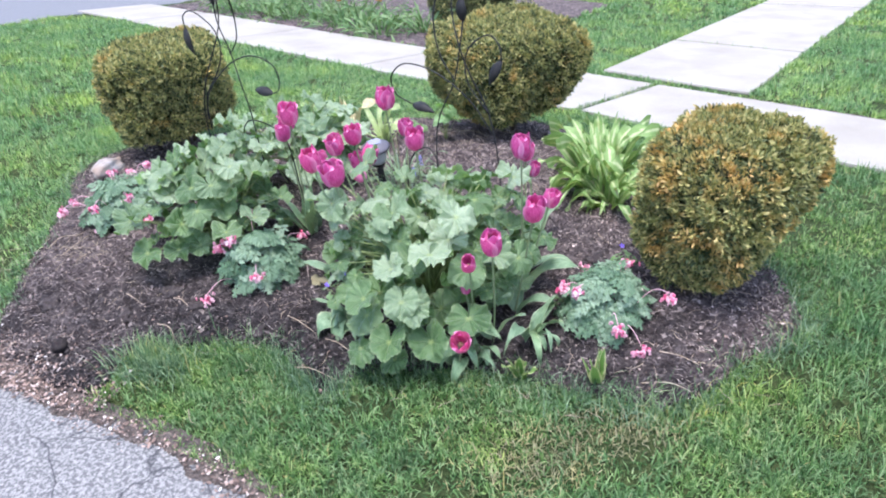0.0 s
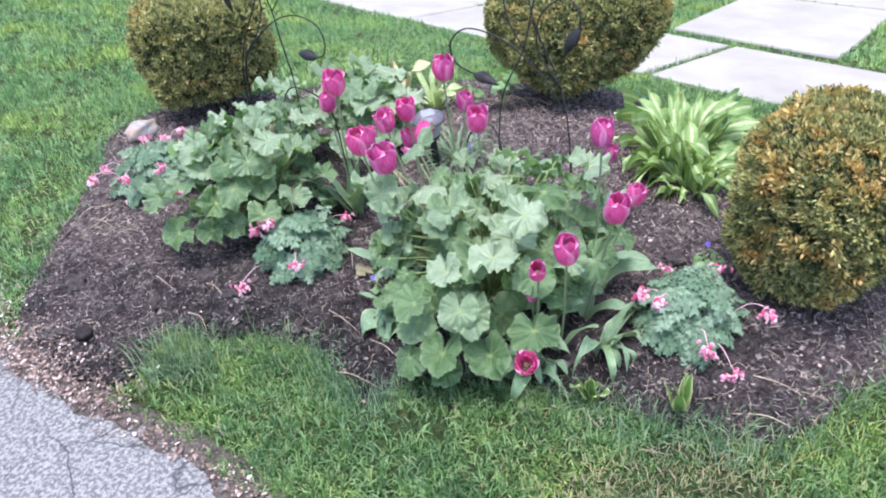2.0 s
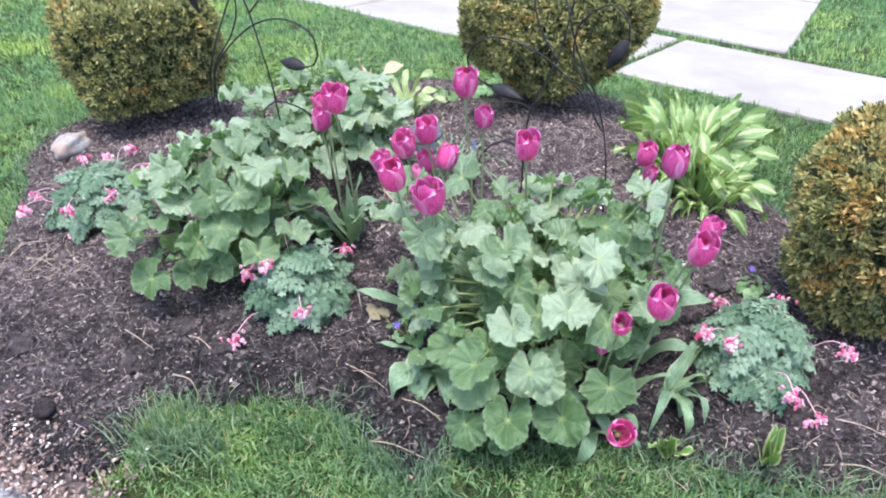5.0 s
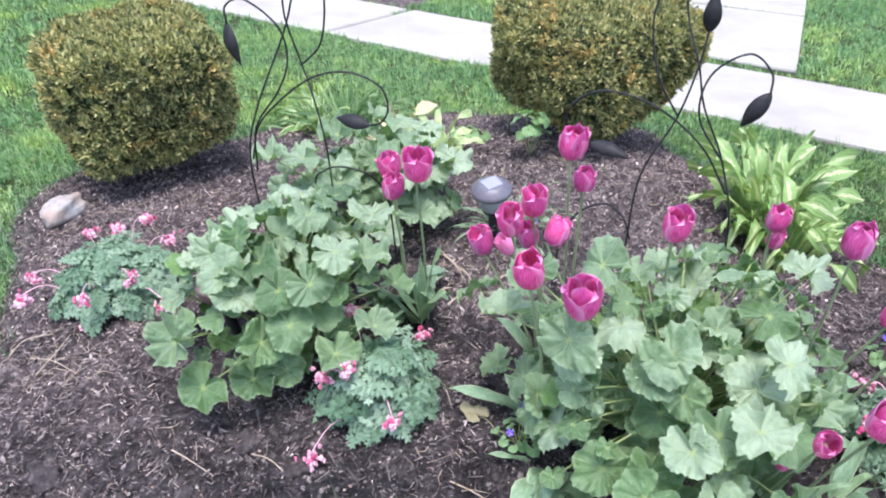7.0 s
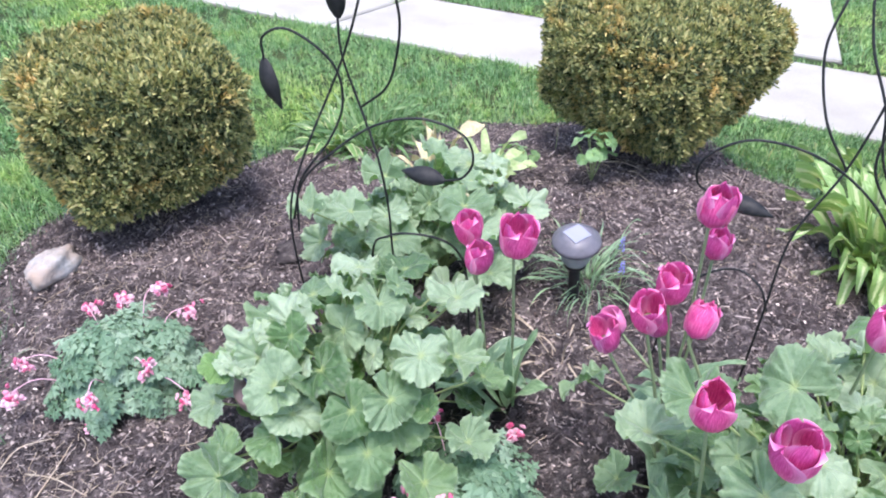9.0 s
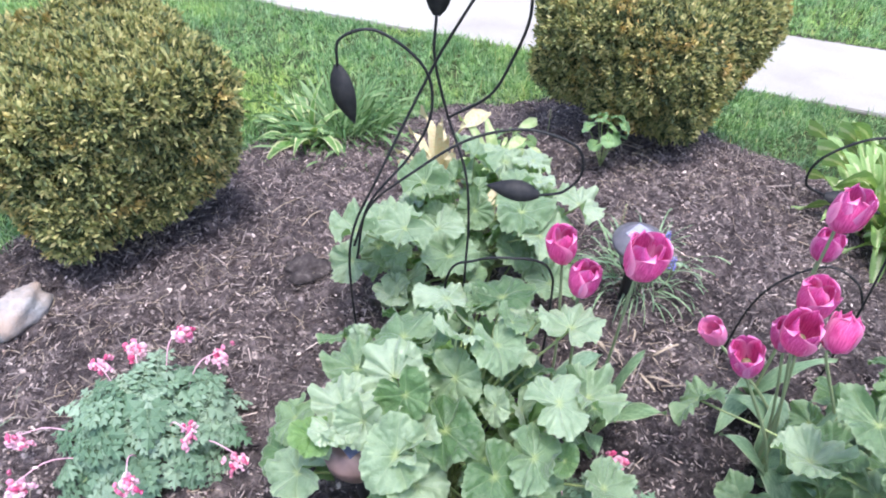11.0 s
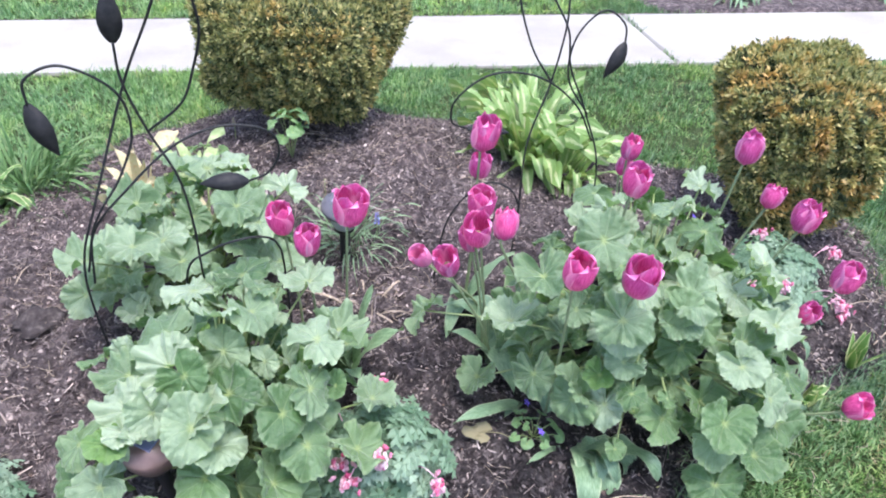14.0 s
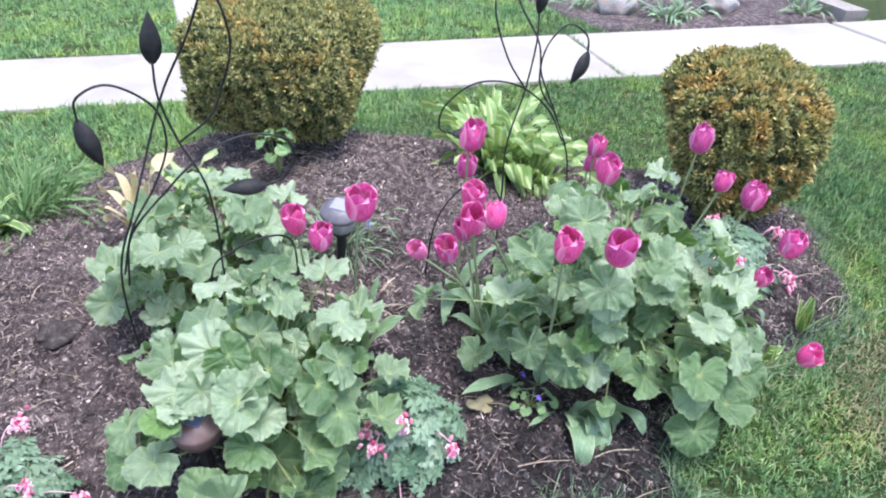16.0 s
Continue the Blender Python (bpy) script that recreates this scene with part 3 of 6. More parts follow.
drive_edge = place("soil_edge", sheet("soil_edge", rim_pts, 0.007, lambda x, y: ground_z(x, y) - 0.009 + 0.005 * wavy(x, y, 50) + 0.003 * wavy(x, y, 130, 2.0), M["red_mulch"], 0.02))
tagged(drive_edge, "reddish brown soil along the driveway's edge", "soil", kind="structure")
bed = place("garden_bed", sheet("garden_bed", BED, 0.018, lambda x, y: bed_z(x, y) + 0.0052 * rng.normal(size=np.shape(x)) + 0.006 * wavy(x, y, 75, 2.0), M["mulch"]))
tagged(bed, "dark brown shredded mulch bed with pale bits", "flower bed", kind="structure")
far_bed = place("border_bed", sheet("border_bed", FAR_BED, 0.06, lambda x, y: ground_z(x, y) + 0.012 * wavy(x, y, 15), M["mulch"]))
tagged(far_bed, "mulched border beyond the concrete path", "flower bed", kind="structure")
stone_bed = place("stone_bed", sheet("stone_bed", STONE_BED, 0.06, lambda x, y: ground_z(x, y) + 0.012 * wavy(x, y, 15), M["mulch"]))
tagged(stone_bed, "dark mulched bed with pale boulders", "flower bed", kind="structure")

# ---- concrete path: slabs with grassy joints ----
def slab(name, corners, parent):
    """A bevelled concrete slab on sloping ground, from four plan corners."""
    c = np.asarray(corners, float)
    mid = c.mean(0)
    rows = []
    for shrink, drop in ((0.0, -0.10), (0.0, -0.012), (0.012, 0.0)):
        p = c + (mid - c) * shrink / np.linalg.norm(mid - c, axis=1)[:, None]
        rows += [(x, y, gz(x, y) + drop) for x, y in p]
    f = [(0, 1, 2, 3)[::-1], (8, 9, 10, 11)]
    for a in (0, 4):
        f += [(a + i, a + (i + 1) % 4, a + 4 + (i + 1) % 4, a + 4 + i) for i in range(4)]
    return place(name, mesh(name, rows, f, M["concrete"], smooth=False), parent)


path = thing("path", (0, 0, 0), "pale concrete garden path of large slabs with grassy joints", "path", kind="structure")
joints = (-11.0, -9.4, -7.2, -5.0, -2.72, -0.6, 1.5, 3.6, 5.8, 9.0)
for a, b in zip(joints, joints[1:]):
    ga, gb = (0.005 if q == -0.6 else 0.018 for q in (a, b))
    slab("slab", [on_path(a + ga, NEAR_EDGE), on_path(b - gb, NEAR_EDGE), on_path(b - gb, FAR_EDGE), on_path(a + ga, FAR_EDGE)], path)
side_path = thing("side_path", (0, 0, 0), "pale concrete side path that leaves the main path", "path", kind="structure")
cuts = (0.012, 0.25, 0.72, 0.995)
for a, b in zip(cuts, cuts[1:]):
    mixp = lambda e, s: e[0] + (e[1] - e[0]) * s
    slab("slab", [mixp(SIDE_LEFT, a + 0.004), mixp(SIDE_RIGHT, a + 0.004), mixp(SIDE_RIGHT, b - 0.004), mixp(SIDE_LEFT, b - 0.004)], side_path)


# bare soil along the path's far edge
for a0, a1 in ((-5.0, -3.4), (-2.05, -0.25)):
    rim = [on_path(a0, FAR_EDGE + 0.003), on_path(a1, FAR_EDGE + 0.003), on_path(a1, FAR_EDGE + 0.055), on_path(a0, FAR_EDGE + 0.055)]
    tagged(place("soil_edge", sheet("soil_edge", rim, 0.012, lambda x, y: ground_z(x, y) - 0.008 + 0.004 * wavy(x, y, 60), M["mulch"], 0.02)), "bare brown soil where the lawn meets the path", "soil", kind="structure")


# ---- grass ----
def blades(name, x, y, z, length, width, lean, material, curl=0.5, turn=None):
    """Many bent grass blades, as one mesh."""
    n = len(x)
    turn = rng.uniform(0, 2 * np.pi, n) if turn is None else turn + rng.normal(0, 0.7, n)
    fall = np.abs(rng.normal(0, lean, n)) + 0.08
    side = np.stack([-np.sin(turn), np.cos(turn), np.zeros(n)], 1)
    out = np.stack([np.cos(turn), np.sin(turn), np.zeros(n)], 1)
    up = np.array((0, 0, 1.0))
    base = np.stack([x, y, z], 1)
    sn, cs = np.sin(fall)[:, None], np.cos(fall)[:, None]
    sn2, cs2 = np.sin(fall * (1 + 2 * curl))[:, None], np.cos(fall * (1 + 2 * curl))[:, None]
    ln = length[:, None]
    midp = base + ln * 0.55 * (out * sn + up * cs)
    top = midp + ln * 0.5 * (out * sn2 + up * cs2)
    w = width[:, None] * side
    v = np.stack([base - w, base + w, midp + w * 0.8, midp - w * 0.8, top], 1).reshape(-1, 3)
    k0 = np.arange(n)[:, None] * 5
    faces = (k0 + np.array([[0, 1, 2, 3]])).tolist() + (k0 + np.array([[3, 2, 4]])).tolist()
    return mesh(name, v, faces, material)


def lawn_patch(box, per_m2, long, wide, lean=0.45, keep=None, seed=0.0, mask=lawn_mask):
    """Blades in tufts: each tuft spreads out from its middle."""
    x0, y0, x1, y1 = box
    per = 9
    n = int((x1 - x0) * (y1 - y0) * per_m2 / per)
    cx, cy = rng.uniform(x0, x1, n), rng.uniform(y0, y1, n)
    ok = rng.uniform(size=n) < 0.75 + 0.45 * wavy(cx, cy, 9, seed)
    cx, cy = cx[ok], cy[ok]
    tall = long * (1 + 0.25 * wavy(cx, cy, 4, seed)) * rng.uniform(0.7, 1.3, len(cx))
    way = rng.uniform(0, 2 * np.pi, len(cx))
    cx, cy, tall, way = (np.repeat(q, per) for q in (cx, cy, tall, way))
    r, turn = np.abs(rng.normal(0, 0.016 + 0.1 * wide, len(cx))), rng.uniform(0, 2 * np.pi, len(cx))
    x, y = cx + r * np.cos(turn), cy + r * np.sin(turn)
    turn = np.where(rng.uniform(size=len(x)) < 0.35, way, turn)
    ok = mask(x, y)
    if keep is not None:
        ok &= keep(x, y)
    x, y, tall, turn = x[ok], y[ok], tall[ok], turn[ok]
    ln = tall * rng.uniform(0.6, 1.25, len(x))
    return x, y, ground_z(x, y) - 0.018, ln, wide * rng.uniform(0.7, 1.25, len(x)), lean, turn


def lawn_grass(label, patches, material="grass", name="lawn_grass"):
    patches = [p if len(p) == 7 else (*p, rng.uniform(0, 2 * np.pi, len(p[0]))) for p in patches]
    parts = [np.concatenate([np.broadcast_to(p[i], p[0].shape) for p in patches]) for i in range(7)]
    ob = place(name, blades(name, *parts[:5], 1.0 * parts[5], M[material], 0.5, parts[6]))
    return tagged(ob, label, "grass", kind="stuff")


def bald(x, y):
    """Thin, worn spots."""
    worn = 0.85 * np.exp(-((x - 0.34) ** 2 + (y - 1.72) ** 2) / 0.035) + 0.6 * np.exp(-((x - 0.05) ** 2 + (y - 1.62) ** 2) / 0.01) + 0.6 * np.exp(-((x - 0.62) ** 2 + (y - 1.74) ** 2) / 0.008)
    return rng.uniform(size=np.shape(x)) > worn + 0.35 * np.clip(wavy(x, y, 13, 4.0), 0, 1)


lawn_grass("short green lawn grass between bed and driveway", [lawn_patch((-1.15, 0.9, 1.0, 2.35), 34000, 0.036, 0.0021, 1.0, bald), lawn_patch((1.0, 0.6, 2.6, 2.6), 20000, 0.042, 0.0017, 0.9, bald)])
lawn_grass("green lawn grass beside the clipped bush", [lawn_patch((0.75, 2.6, 3.6, 4.6), 13500, 0.040, 0.0020, 0.85), lawn_patch((2.6, 0.4, 5.0, 2.7), 7500, 0.045, 0.0028, 0.8)])
lawn_grass("bright green lawn grass behind the bed", [lawn_patch((-2.2, 4.1, 1.5, 6.6), 14000, 0.042, 0.0020, 0.8)], "lush_hazy_grass")
lawn_grass("lush green lawn grass beside the mulch bed", [lawn_patch((-3.4, 2.3, -1.6, 4.6), 15500, 0.042, 0.0019, 0.85), lawn_patch((-6.2, 4.6, -2.1, 9.8), 5600, 0.055, 0.0034, 0.7), lawn_patch((-2.1, 6.0, -0.9, 8.2), 6000, 0.055, 0.003, 0.7), lawn_patch((-6.2, 2.8, -3.4, 4.6), 6000, 0.055, 0.0032, 0.7)], "lush_hazy_grass")
lawn_grass("green lawn grass beyond the concrete path", [lawn_patch((0.0, 4.6, 4.4, 9.2), 5600, 0.052, 0.0033, 0.7), lawn_patch((-1.0, 6.4, 0.4, 9.2), 5600, 0.052, 0.0033, 0.7), lawn_patch((0.4, 9.2, 9.0, 13.0), 1800, 0.06, 0.006, 0.7), lawn_patch((4.4, 4.2, 9.0, 9.2), 2600, 0.06, 0.0048, 0.7)], "lush_hazy_grass")

# longer blades that lean over the bed's edge, and a tuft at the drive
along = np.concatenate([BED + (0.018 + 0.028 * rng.uniform()) * rng.normal(size=BED.shape) for _ in range(38)])
extra_rim = BED[(BED[:, 1] < 2.35) & (BED[:, 0] > -1.1)]
along = np.concatenate([along] + [extra_rim + np.array((0, -0.02)) + 0.035 * rng.normal(size=extra_rim.shape) for _ in range(30)])
along = along[(along[:, 1] > 1.7) & ~inside(along[:, 0], along[:, 1], DRIVE)]
front = ~((along[:, 0] < -1.05) & (along[:, 1] < 2.6))
along = along[front]
lawn_grass("longer grass blades along the bed's edge", [(along[:, 0], along[:, 1], ground_z(along[:, 0], along[:, 1]) - 0.015, rng.gamma(4.0, 0.0115, len(along)) + 0.015, rng.uniform(0.0009, 0.0019, len(along)), 0.95)], "long_grass", "edge_grass")
tx = rng.normal(-0.98, 0.07, 900), rng.normal(2.24, 0.05, 900)
lawn_grass("thick tuft of long grass at the bed's corner", [(tx[0], tx[1], ground_z(*tx) - 0.015, rng.uniform(0.05, 0.115, 900), rng.uniform(0.0011, 0.0022, 900), 0.8)], "long_grass", "grass_tuft")
dx = np.concatenate([rng.normal(0.32, 0.11, 800), rng.normal(0.62, 0.12, 350)]), np.concatenate([rng.normal(1.74, 0.08, 800), rng.normal(1.80, 0.05, 350)])
dry_n = len(dx[0])
lawn_grass("dry straw-coloured grass in a worn spot of lawn", [(dx[0], dx[1], ground_z(*dx) - 0.012, rng.uniform(0.018, 0.045, dry_n), rng.uniform(0.0007, 0.0015, dry_n), 1.1)], "dry_grass", "dry_grass")
# grass in the path's joints and along its edges
jx, jy = [], []
for a, lo, hi, num in ((-2.72, NEAR_EDGE, FAR_EDGE, 420), (-0.6, NEAR_EDGE + 0.03, NEAR_EDGE + 0.22, 50), (-0.6, FAR_EDGE - 0.42, FAR_EDGE - 0.05, 100), (-5.0, 5.0, FAR_EDGE, 90)):
    c = rng.uniform(lo, hi, num)
    p = a * ALONG[None] + c[:, None] * ACROSS[None] + 0.018 * rng.normal(size=(num, 2))
    jx.append(p)
for s_, num in ((0.25, 90), (0.72, 40), (0.004, 240)):
    w = rng.uniform(0.0, 0.8, num)[:, None]
    jx.append((SIDE_LEFT[0] + (SIDE_LEFT[1] - SIDE_LEFT[0]) * s_) * (1 - w) + (SIDE_RIGHT[0] + (SIDE_RIGHT[1] - SIDE_RIGHT[0]) * s_) * w + 0.014 * rng.normal(size=(num, 2)))
aa = rng.uniform(-3.6, -1.6, 500)
jx.append(aa[:, None] * ALONG + (FAR_EDGE + 0.012 * rng.normal(size=500))[:, None] * ACROSS)
jn = np.concatenate(jx)
lawn_grass("weeds and grass growing in the path's joints", [(jn[:, 0], jn[:, 1], ground_z(jn[:, 0], jn[:, 1]) - 0.012, rng.uniform(0.02, 0.05, len(jn)), rng.uniform(0.0015, 0.003, len(jn)), 0.8)], name="joint_grass")


# ---- mulch shreds, chips and bits ----
def slivers(name, x, y, z, length, width, thick, material, tilt=0.45):
    """Many little split pieces lying about, as one mesh."""
    n = len(x)
    turn, pitch, roll = rng.uniform(0, 2 * np.pi, n), rng.normal(0, tilt, n), rng.normal(0, tilt, n)
    a = np.stack([np.cos(turn) * np.cos(pitch), np.sin(turn) * np.cos(pitch), np.sin(pitch)], 1)
    b = np.stack([-np.sin(turn), np.cos(turn), np.sin(roll)], 1)
    c = np.cross(a, b)
    o = np.stack([x, y, z], 1)
    L, W, T = length[:, None] * a, width[:, None] * b, thick[:, None] * c
    v = np.stack([o - L - W * 0.4, o - L * 0.8 + W, o + L + W * 0.3, o + L * 0.7 - W, o - L * 0.8 + T, o + L * 0.8 + T], 1).reshape(-1, 3)
    k0 = np.arange(n)[:, None] * 6
    faces = (k0 + np.array([[0, 3, 5, 4]])).tolist() + (k0 + np.array([[1, 4, 5, 2]])).tolist() + (k0 + np.array([[0, 4, 1]])).tolist() + (k0 + np.array([[3, 2, 5]])).tolist()
    return mesh(name, v, faces, material, smooth=False)


def scatter(area, num, keep=None):
    area = np.asarray(area, float)
    lo, hi = area.min(0), area.max(0)
    x, y = rng.uniform(lo[0], hi[0], num * 3), rng.uniform(lo[1], hi[1], num * 3)
    ok = inside(x, y, area)
    if keep is not None:
        ok &= keep(x, y)
    return x[ok][:num], y[ok][:num]


x, y = scatter(BED, 60000)
n = len(x)
long_bits = np.where(rng.uniform(size=n) < 0.05, 2.6, 1.0)
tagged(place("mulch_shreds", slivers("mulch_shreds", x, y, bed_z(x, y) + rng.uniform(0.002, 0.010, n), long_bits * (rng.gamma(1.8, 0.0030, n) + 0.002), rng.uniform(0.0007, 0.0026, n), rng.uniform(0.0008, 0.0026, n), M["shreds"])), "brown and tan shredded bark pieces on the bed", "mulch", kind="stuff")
def flakes(name, x, y, z, radius, material, tilt=0.3):
    """Many small irregular five-sided flakes with a raised middle, as one mesh."""
    n = len(x)
    turn = rng.uniform(0, 2 * np.pi, n)
    stretch = rng.uniform(0.45, 1.0, n)
    lean_x, lean_y = rng.normal(0, tilt, n), rng.normal(0, tilt, n)
    pts = []
    for q in range(5):
        a = 2 * np.pi * q / 5 + rng.normal(0, 0.25, n)
        r = radius * rng.uniform(0.7, 1.2, n)
        u, w = r * np.cos(a), r * np.sin(a) * stretch
        pts.append(np.stack([x + u * np.cos(turn) - w * np.sin(turn), y + u * np.sin(turn) + w * np.cos(turn), z + u * lean_x + w * lean_y], 1))
    pts.append(np.stack([x, y, z + radius * rng.uniform(0.25, 0.5, n)], 1))
    v = np.stack(pts, 1).reshape(-1, 3)
    k0 = np.arange(n)[:, None] * 6
    faces = sum([(k0 + np.array([[q, (q + 1) % 5, 5]])).tolist() for q in range(5)], [])
    return mesh(name, v, faces, material, smooth=False)


x, y = scatter(BED, 28000)
n = len(x)
tagged(place("soil_crumbs", flakes("soil_crumbs", x, y, bed_z(x, y) + rng.uniform(0.0, 0.005, n), np.minimum(rng.gamma(1.8, 0.0019, n) + 0.0014, 0.010), M["shreds"], 0.5)), "dark crumbled soil and bark crumbs over the bed", "soil", kind="stuff")

strip = lambda x, y: rng.uniform(size=np.shape(x)) < np.exp(-(edge_gap(x, y, DRIVE) / (0.036 + 0.016 * wavy(x, y, 11))) ** 2)
x, y = scatter([(-2.0, 2.75), (-1.9, 2.3), (-0.35, 1.35), (-0.15, 1.5), (-0.9, 2.1)], 8500, strip)
n = len(x)
tagged(place("wood_chips", flakes("wood_chips", x, y, ground_z(x, y) + rng.uniform(-0.003, 0.004, n), np.minimum(rng.gamma(2.0, 0.0016, n) + 0.0014, 0.009), M["chips"])), "reddish and pale wood chips along the driveway's edge", "wood chips", kind="stuff")
corner = [(-1.95, 2.85), (-1.75, 2.25), (-1.1, 2.0), (-0.92, 2.32), (-1.4, 2.55)]
x, y = scatter(corner, 3600, lambda x, y: rng.uniform(size=np.shape(x)) < np.exp(-(edge_gap(x, y, DRIVE) / 0.13) ** 2))
n = len(x)
tagged(place("wood_chips", flakes("wood_chips", x, y, np.where(inside(x, y, BED), bed_z(x, y), ground_z(x, y)) + rng.uniform(0.0, 0.007, n), np.minimum(rng.gamma(2.0, 0.0019, n) + 0.0015, 0.0095), M["chips"])), "tan and pinkish wood chips spilling from the bed's corner", "wood chips", kind="stuff")
x, y = scatter(BED, 7000, lambda x, y: rng.uniform(size=np.shape(x)) < 0.11 + 0.95 * np.exp(-((x + 1.50) ** 2 / 0.10 + (y - 2.25) ** 2 / 0.05)) + 0.12 * np.exp(-((x + 0.75) ** 2 + (y - 2.5) ** 2) / 0.15))
n = len(x)
tagged(place("pale_chips", flakes("pale_chips", x, y, bed_z(x, y) + rng.uniform(0.002, 0.008, n), np.minimum(rng.gamma(2.0, 0.0014, n) + 0.0012, 0.007), M["chips"])), "pale wood chips scattered over the mulch", "wood chips", kind="stuff")


def rough_ball(radius, squash, seed, amount=0.25, seg=10):
    """A lump with an uneven surface."""
    verts, faces = [], []
    for i in range(seg + 1):
        lat = math.pi * i / seg
        for j in range(2 * seg):
            lon = math.pi * j / seg
            d = Vector((math.sin(lat) * math.cos(lon), math.sin(lat) * math.sin(lon), math.cos(lat)))
            r = 1 + amount * noise.noise(d * 1.7 + Vector((seed, 2 * seed, 0))) + 0.4 * amount * noise.noise(d * 4.5 + Vector((seed, 0, 3)))
            verts.append((radius * r * d.x * squash[0], radius * r * d.y * squash[1], radius * r * d.z * squash[2]))
    m = 2 * seg
    for i in range(seg):
        for j in range(m):
            faces.append((i * m + j, (i + 1) * m + j, (i + 1) * m + (j + 1) % m, i * m + (j + 1) % m))
    return verts, faces


def lump(name, at, radius, squash, seed, material, label, category, turn=0.0, seg=10, amount=0.25, sink=0.3, group=""):
    z = at[2] if len(at) > 2 else bz(*at[:2])
    ob = place(name, mesh(name, *rough_ball(radius, squash, seed, amount, seg), M[material]), None, pose(at[0], at[1], z + radius * squash[2] * (1 - sink), 0, 0, turn))
    return tagged(ob, label, category, group)


lump("rock", (-1.74, 3.765), 0.080, (0.66, 1.10, 0.62), 3.1, "stone", "pale rounded rock lying on the mulch", "rock", -40, 14, 0.3, 0.5)
lump("soil_clod", (-1.34, 2.33), 0.028, (1, 1.05, 0.85), 1.2, "clod", "dark round soil clod at the bed's edge", "soil clod")
for i, (x, y, r) in enumerate(((-1.02, 2.62, 0.035), (-0.88, 2.52, 0.03), (-1.15, 2.48, 0.03), (-1.5, 2.6, 0.04), (-1.01, 3.70, 0.05), (-0.62, 2.35, 0.03), (0.62, 2.62, 0.035), (0.75, 2.55, 0.03))):
    lump("soil_clod", (x, y), r, (1.3, 1, 0.45), 5.0 + i, "soil_lump", "dark crumbling clod of soil", "soil clod", 40 * i, 12, 0.8, 0.75, "soil clods")
for a, c, r, s in ((0.02, 5.92, 0.145, 1.0), (0.86, 5.82, 0.13, 7.0)):
    p = on_path(a, c)
    lump("boulder", (p[0], p[1], gz(*p)), r, (1.0, 1.12, 0.8), s, "stone", "pale rounded boulder in a mulched bed", "rock", 50, 14, 0.28, 0.35, "boulders")

for i, (x0, y0, x1, y1, lift) in enumerate(((-1.20, 2.62, -1.09, 2.53, 0.012), (-1.00, 2.58, -0.90, 2.49, 0.014), (-1.02, 2.44, -0.93, 2.36, 0.012), (0.67, 2.86, 0.70, 2.76, 0.010), (0.74, 2.10, 0.86, 2.02, 0.010), (0.66, 1.98, 0.80, 1.93, 0.012),
                                           (-0.45, 2.16, -0.30, 2.09, 0.010), (-1.66, 3.03, -1.5, 2.93, 0.02), (-1.62, 2.95, -1.56, 3.1, 0.02), (-1.73, 3.06, -1.62, 3.12, 0.02), (0.12, 4.02, 0.26, 3.96, 0.035), (0.02, 4.08, 0.14, 3.98, 0.03), (0.20, 3.96, 0.24, 3.84, 0.03), (-0.42, 3.30, -0.36, 3.12, 0.02), (-0.30, 3.02, -0.20, 2.95, 0.02), (-1.05, 4.02, -0.93, 4.10, 0.012), (-0.98, 3.92, -0.88, 3.99, 0.012), (0.42, 3.40, 0.47, 3.30, 0.012), (-0.52, 2.42, -0.40, 2.32, 0.012), (-0.36, 2.28, -0.26, 2.20, 0.012))):
    mx, my = (x0 + x1) / 2 + 0.012 * (i % 3 - 1), (y0 + y1) / 2 + 0.01
    me = mesh("twig", *tube([(x0, y0, bz(x0, y0) + lift * 0.6), (mx, my, bz(mx, my) + lift), (x1, y1, bz(x1, y1) + lift * 0.5)], 0.0022, 5, 4, 0.5), M["twig"])
    tagged(place("twig", me), "thin dry tan twig lying on the mulch", "twig", "twigs")


straw_rng = random.Random(5)
straw_v, straw_f = [], []
spots = [(-1.60, 3.00, 0.16, 110), (-1.55, 3.58, 0.18, 90), (-1.35, 3.85, 0.20, 80), (0.18, 3.98, 0.20, 60), (-0.92, 3.78, 0.22, 60), (0.30, 3.60, 0.35, 80), (-0.40, 3.15, 0.16, 50), (-1.25, 2.60, 0.25, 45), (-0.35, 3.10, 0.18, 40), (0.12, 4.00, 0.16, 26), (-1.0, 3.95, 0.3, 40), (0.85, 2.05, 0.14, 34), (-0.5, 2.35, 0.2, 30), (0.3, 3.5, 0.3, 30), (0.30, 2.04, 0.16, 26), (1.02, 2.35, 0.12, 26)]
for sx, sy, reach, num in spots:
    for _ in range(num):
        px, py = sx + straw_rng.gauss(0, reach), sy + straw_rng.gauss(0, reach * 0.7)
        turn, ln = straw_rng.uniform(0, 6.28), straw_rng.uniform(0.025, 0.085)
        pts = []
        for q in range(4):
            turn += straw_rng.gauss(0, 0.45)
            pts.append((px, py, bz(px, py) + straw_rng.uniform(0.004, 0.014)))
            px, py = px + ln / 3 * math.cos(turn), py + ln / 3 * math.sin(turn)
        tv, tf = tube(pts, straw_rng.uniform(0.0006, 0.0014), 4, 3, 0.5)
        k0 = len(straw_v)
        straw_v += [tuple(p) for p in tv]
        straw_f += [tuple(k0 + q for q in f) for f in tf]
tagged(place("dry_straw", mesh("dry_straw", straw_v, straw_f, M["twig"])), "dry curled stalks and roots lying on the mulch", "plant debris", kind="stuff")


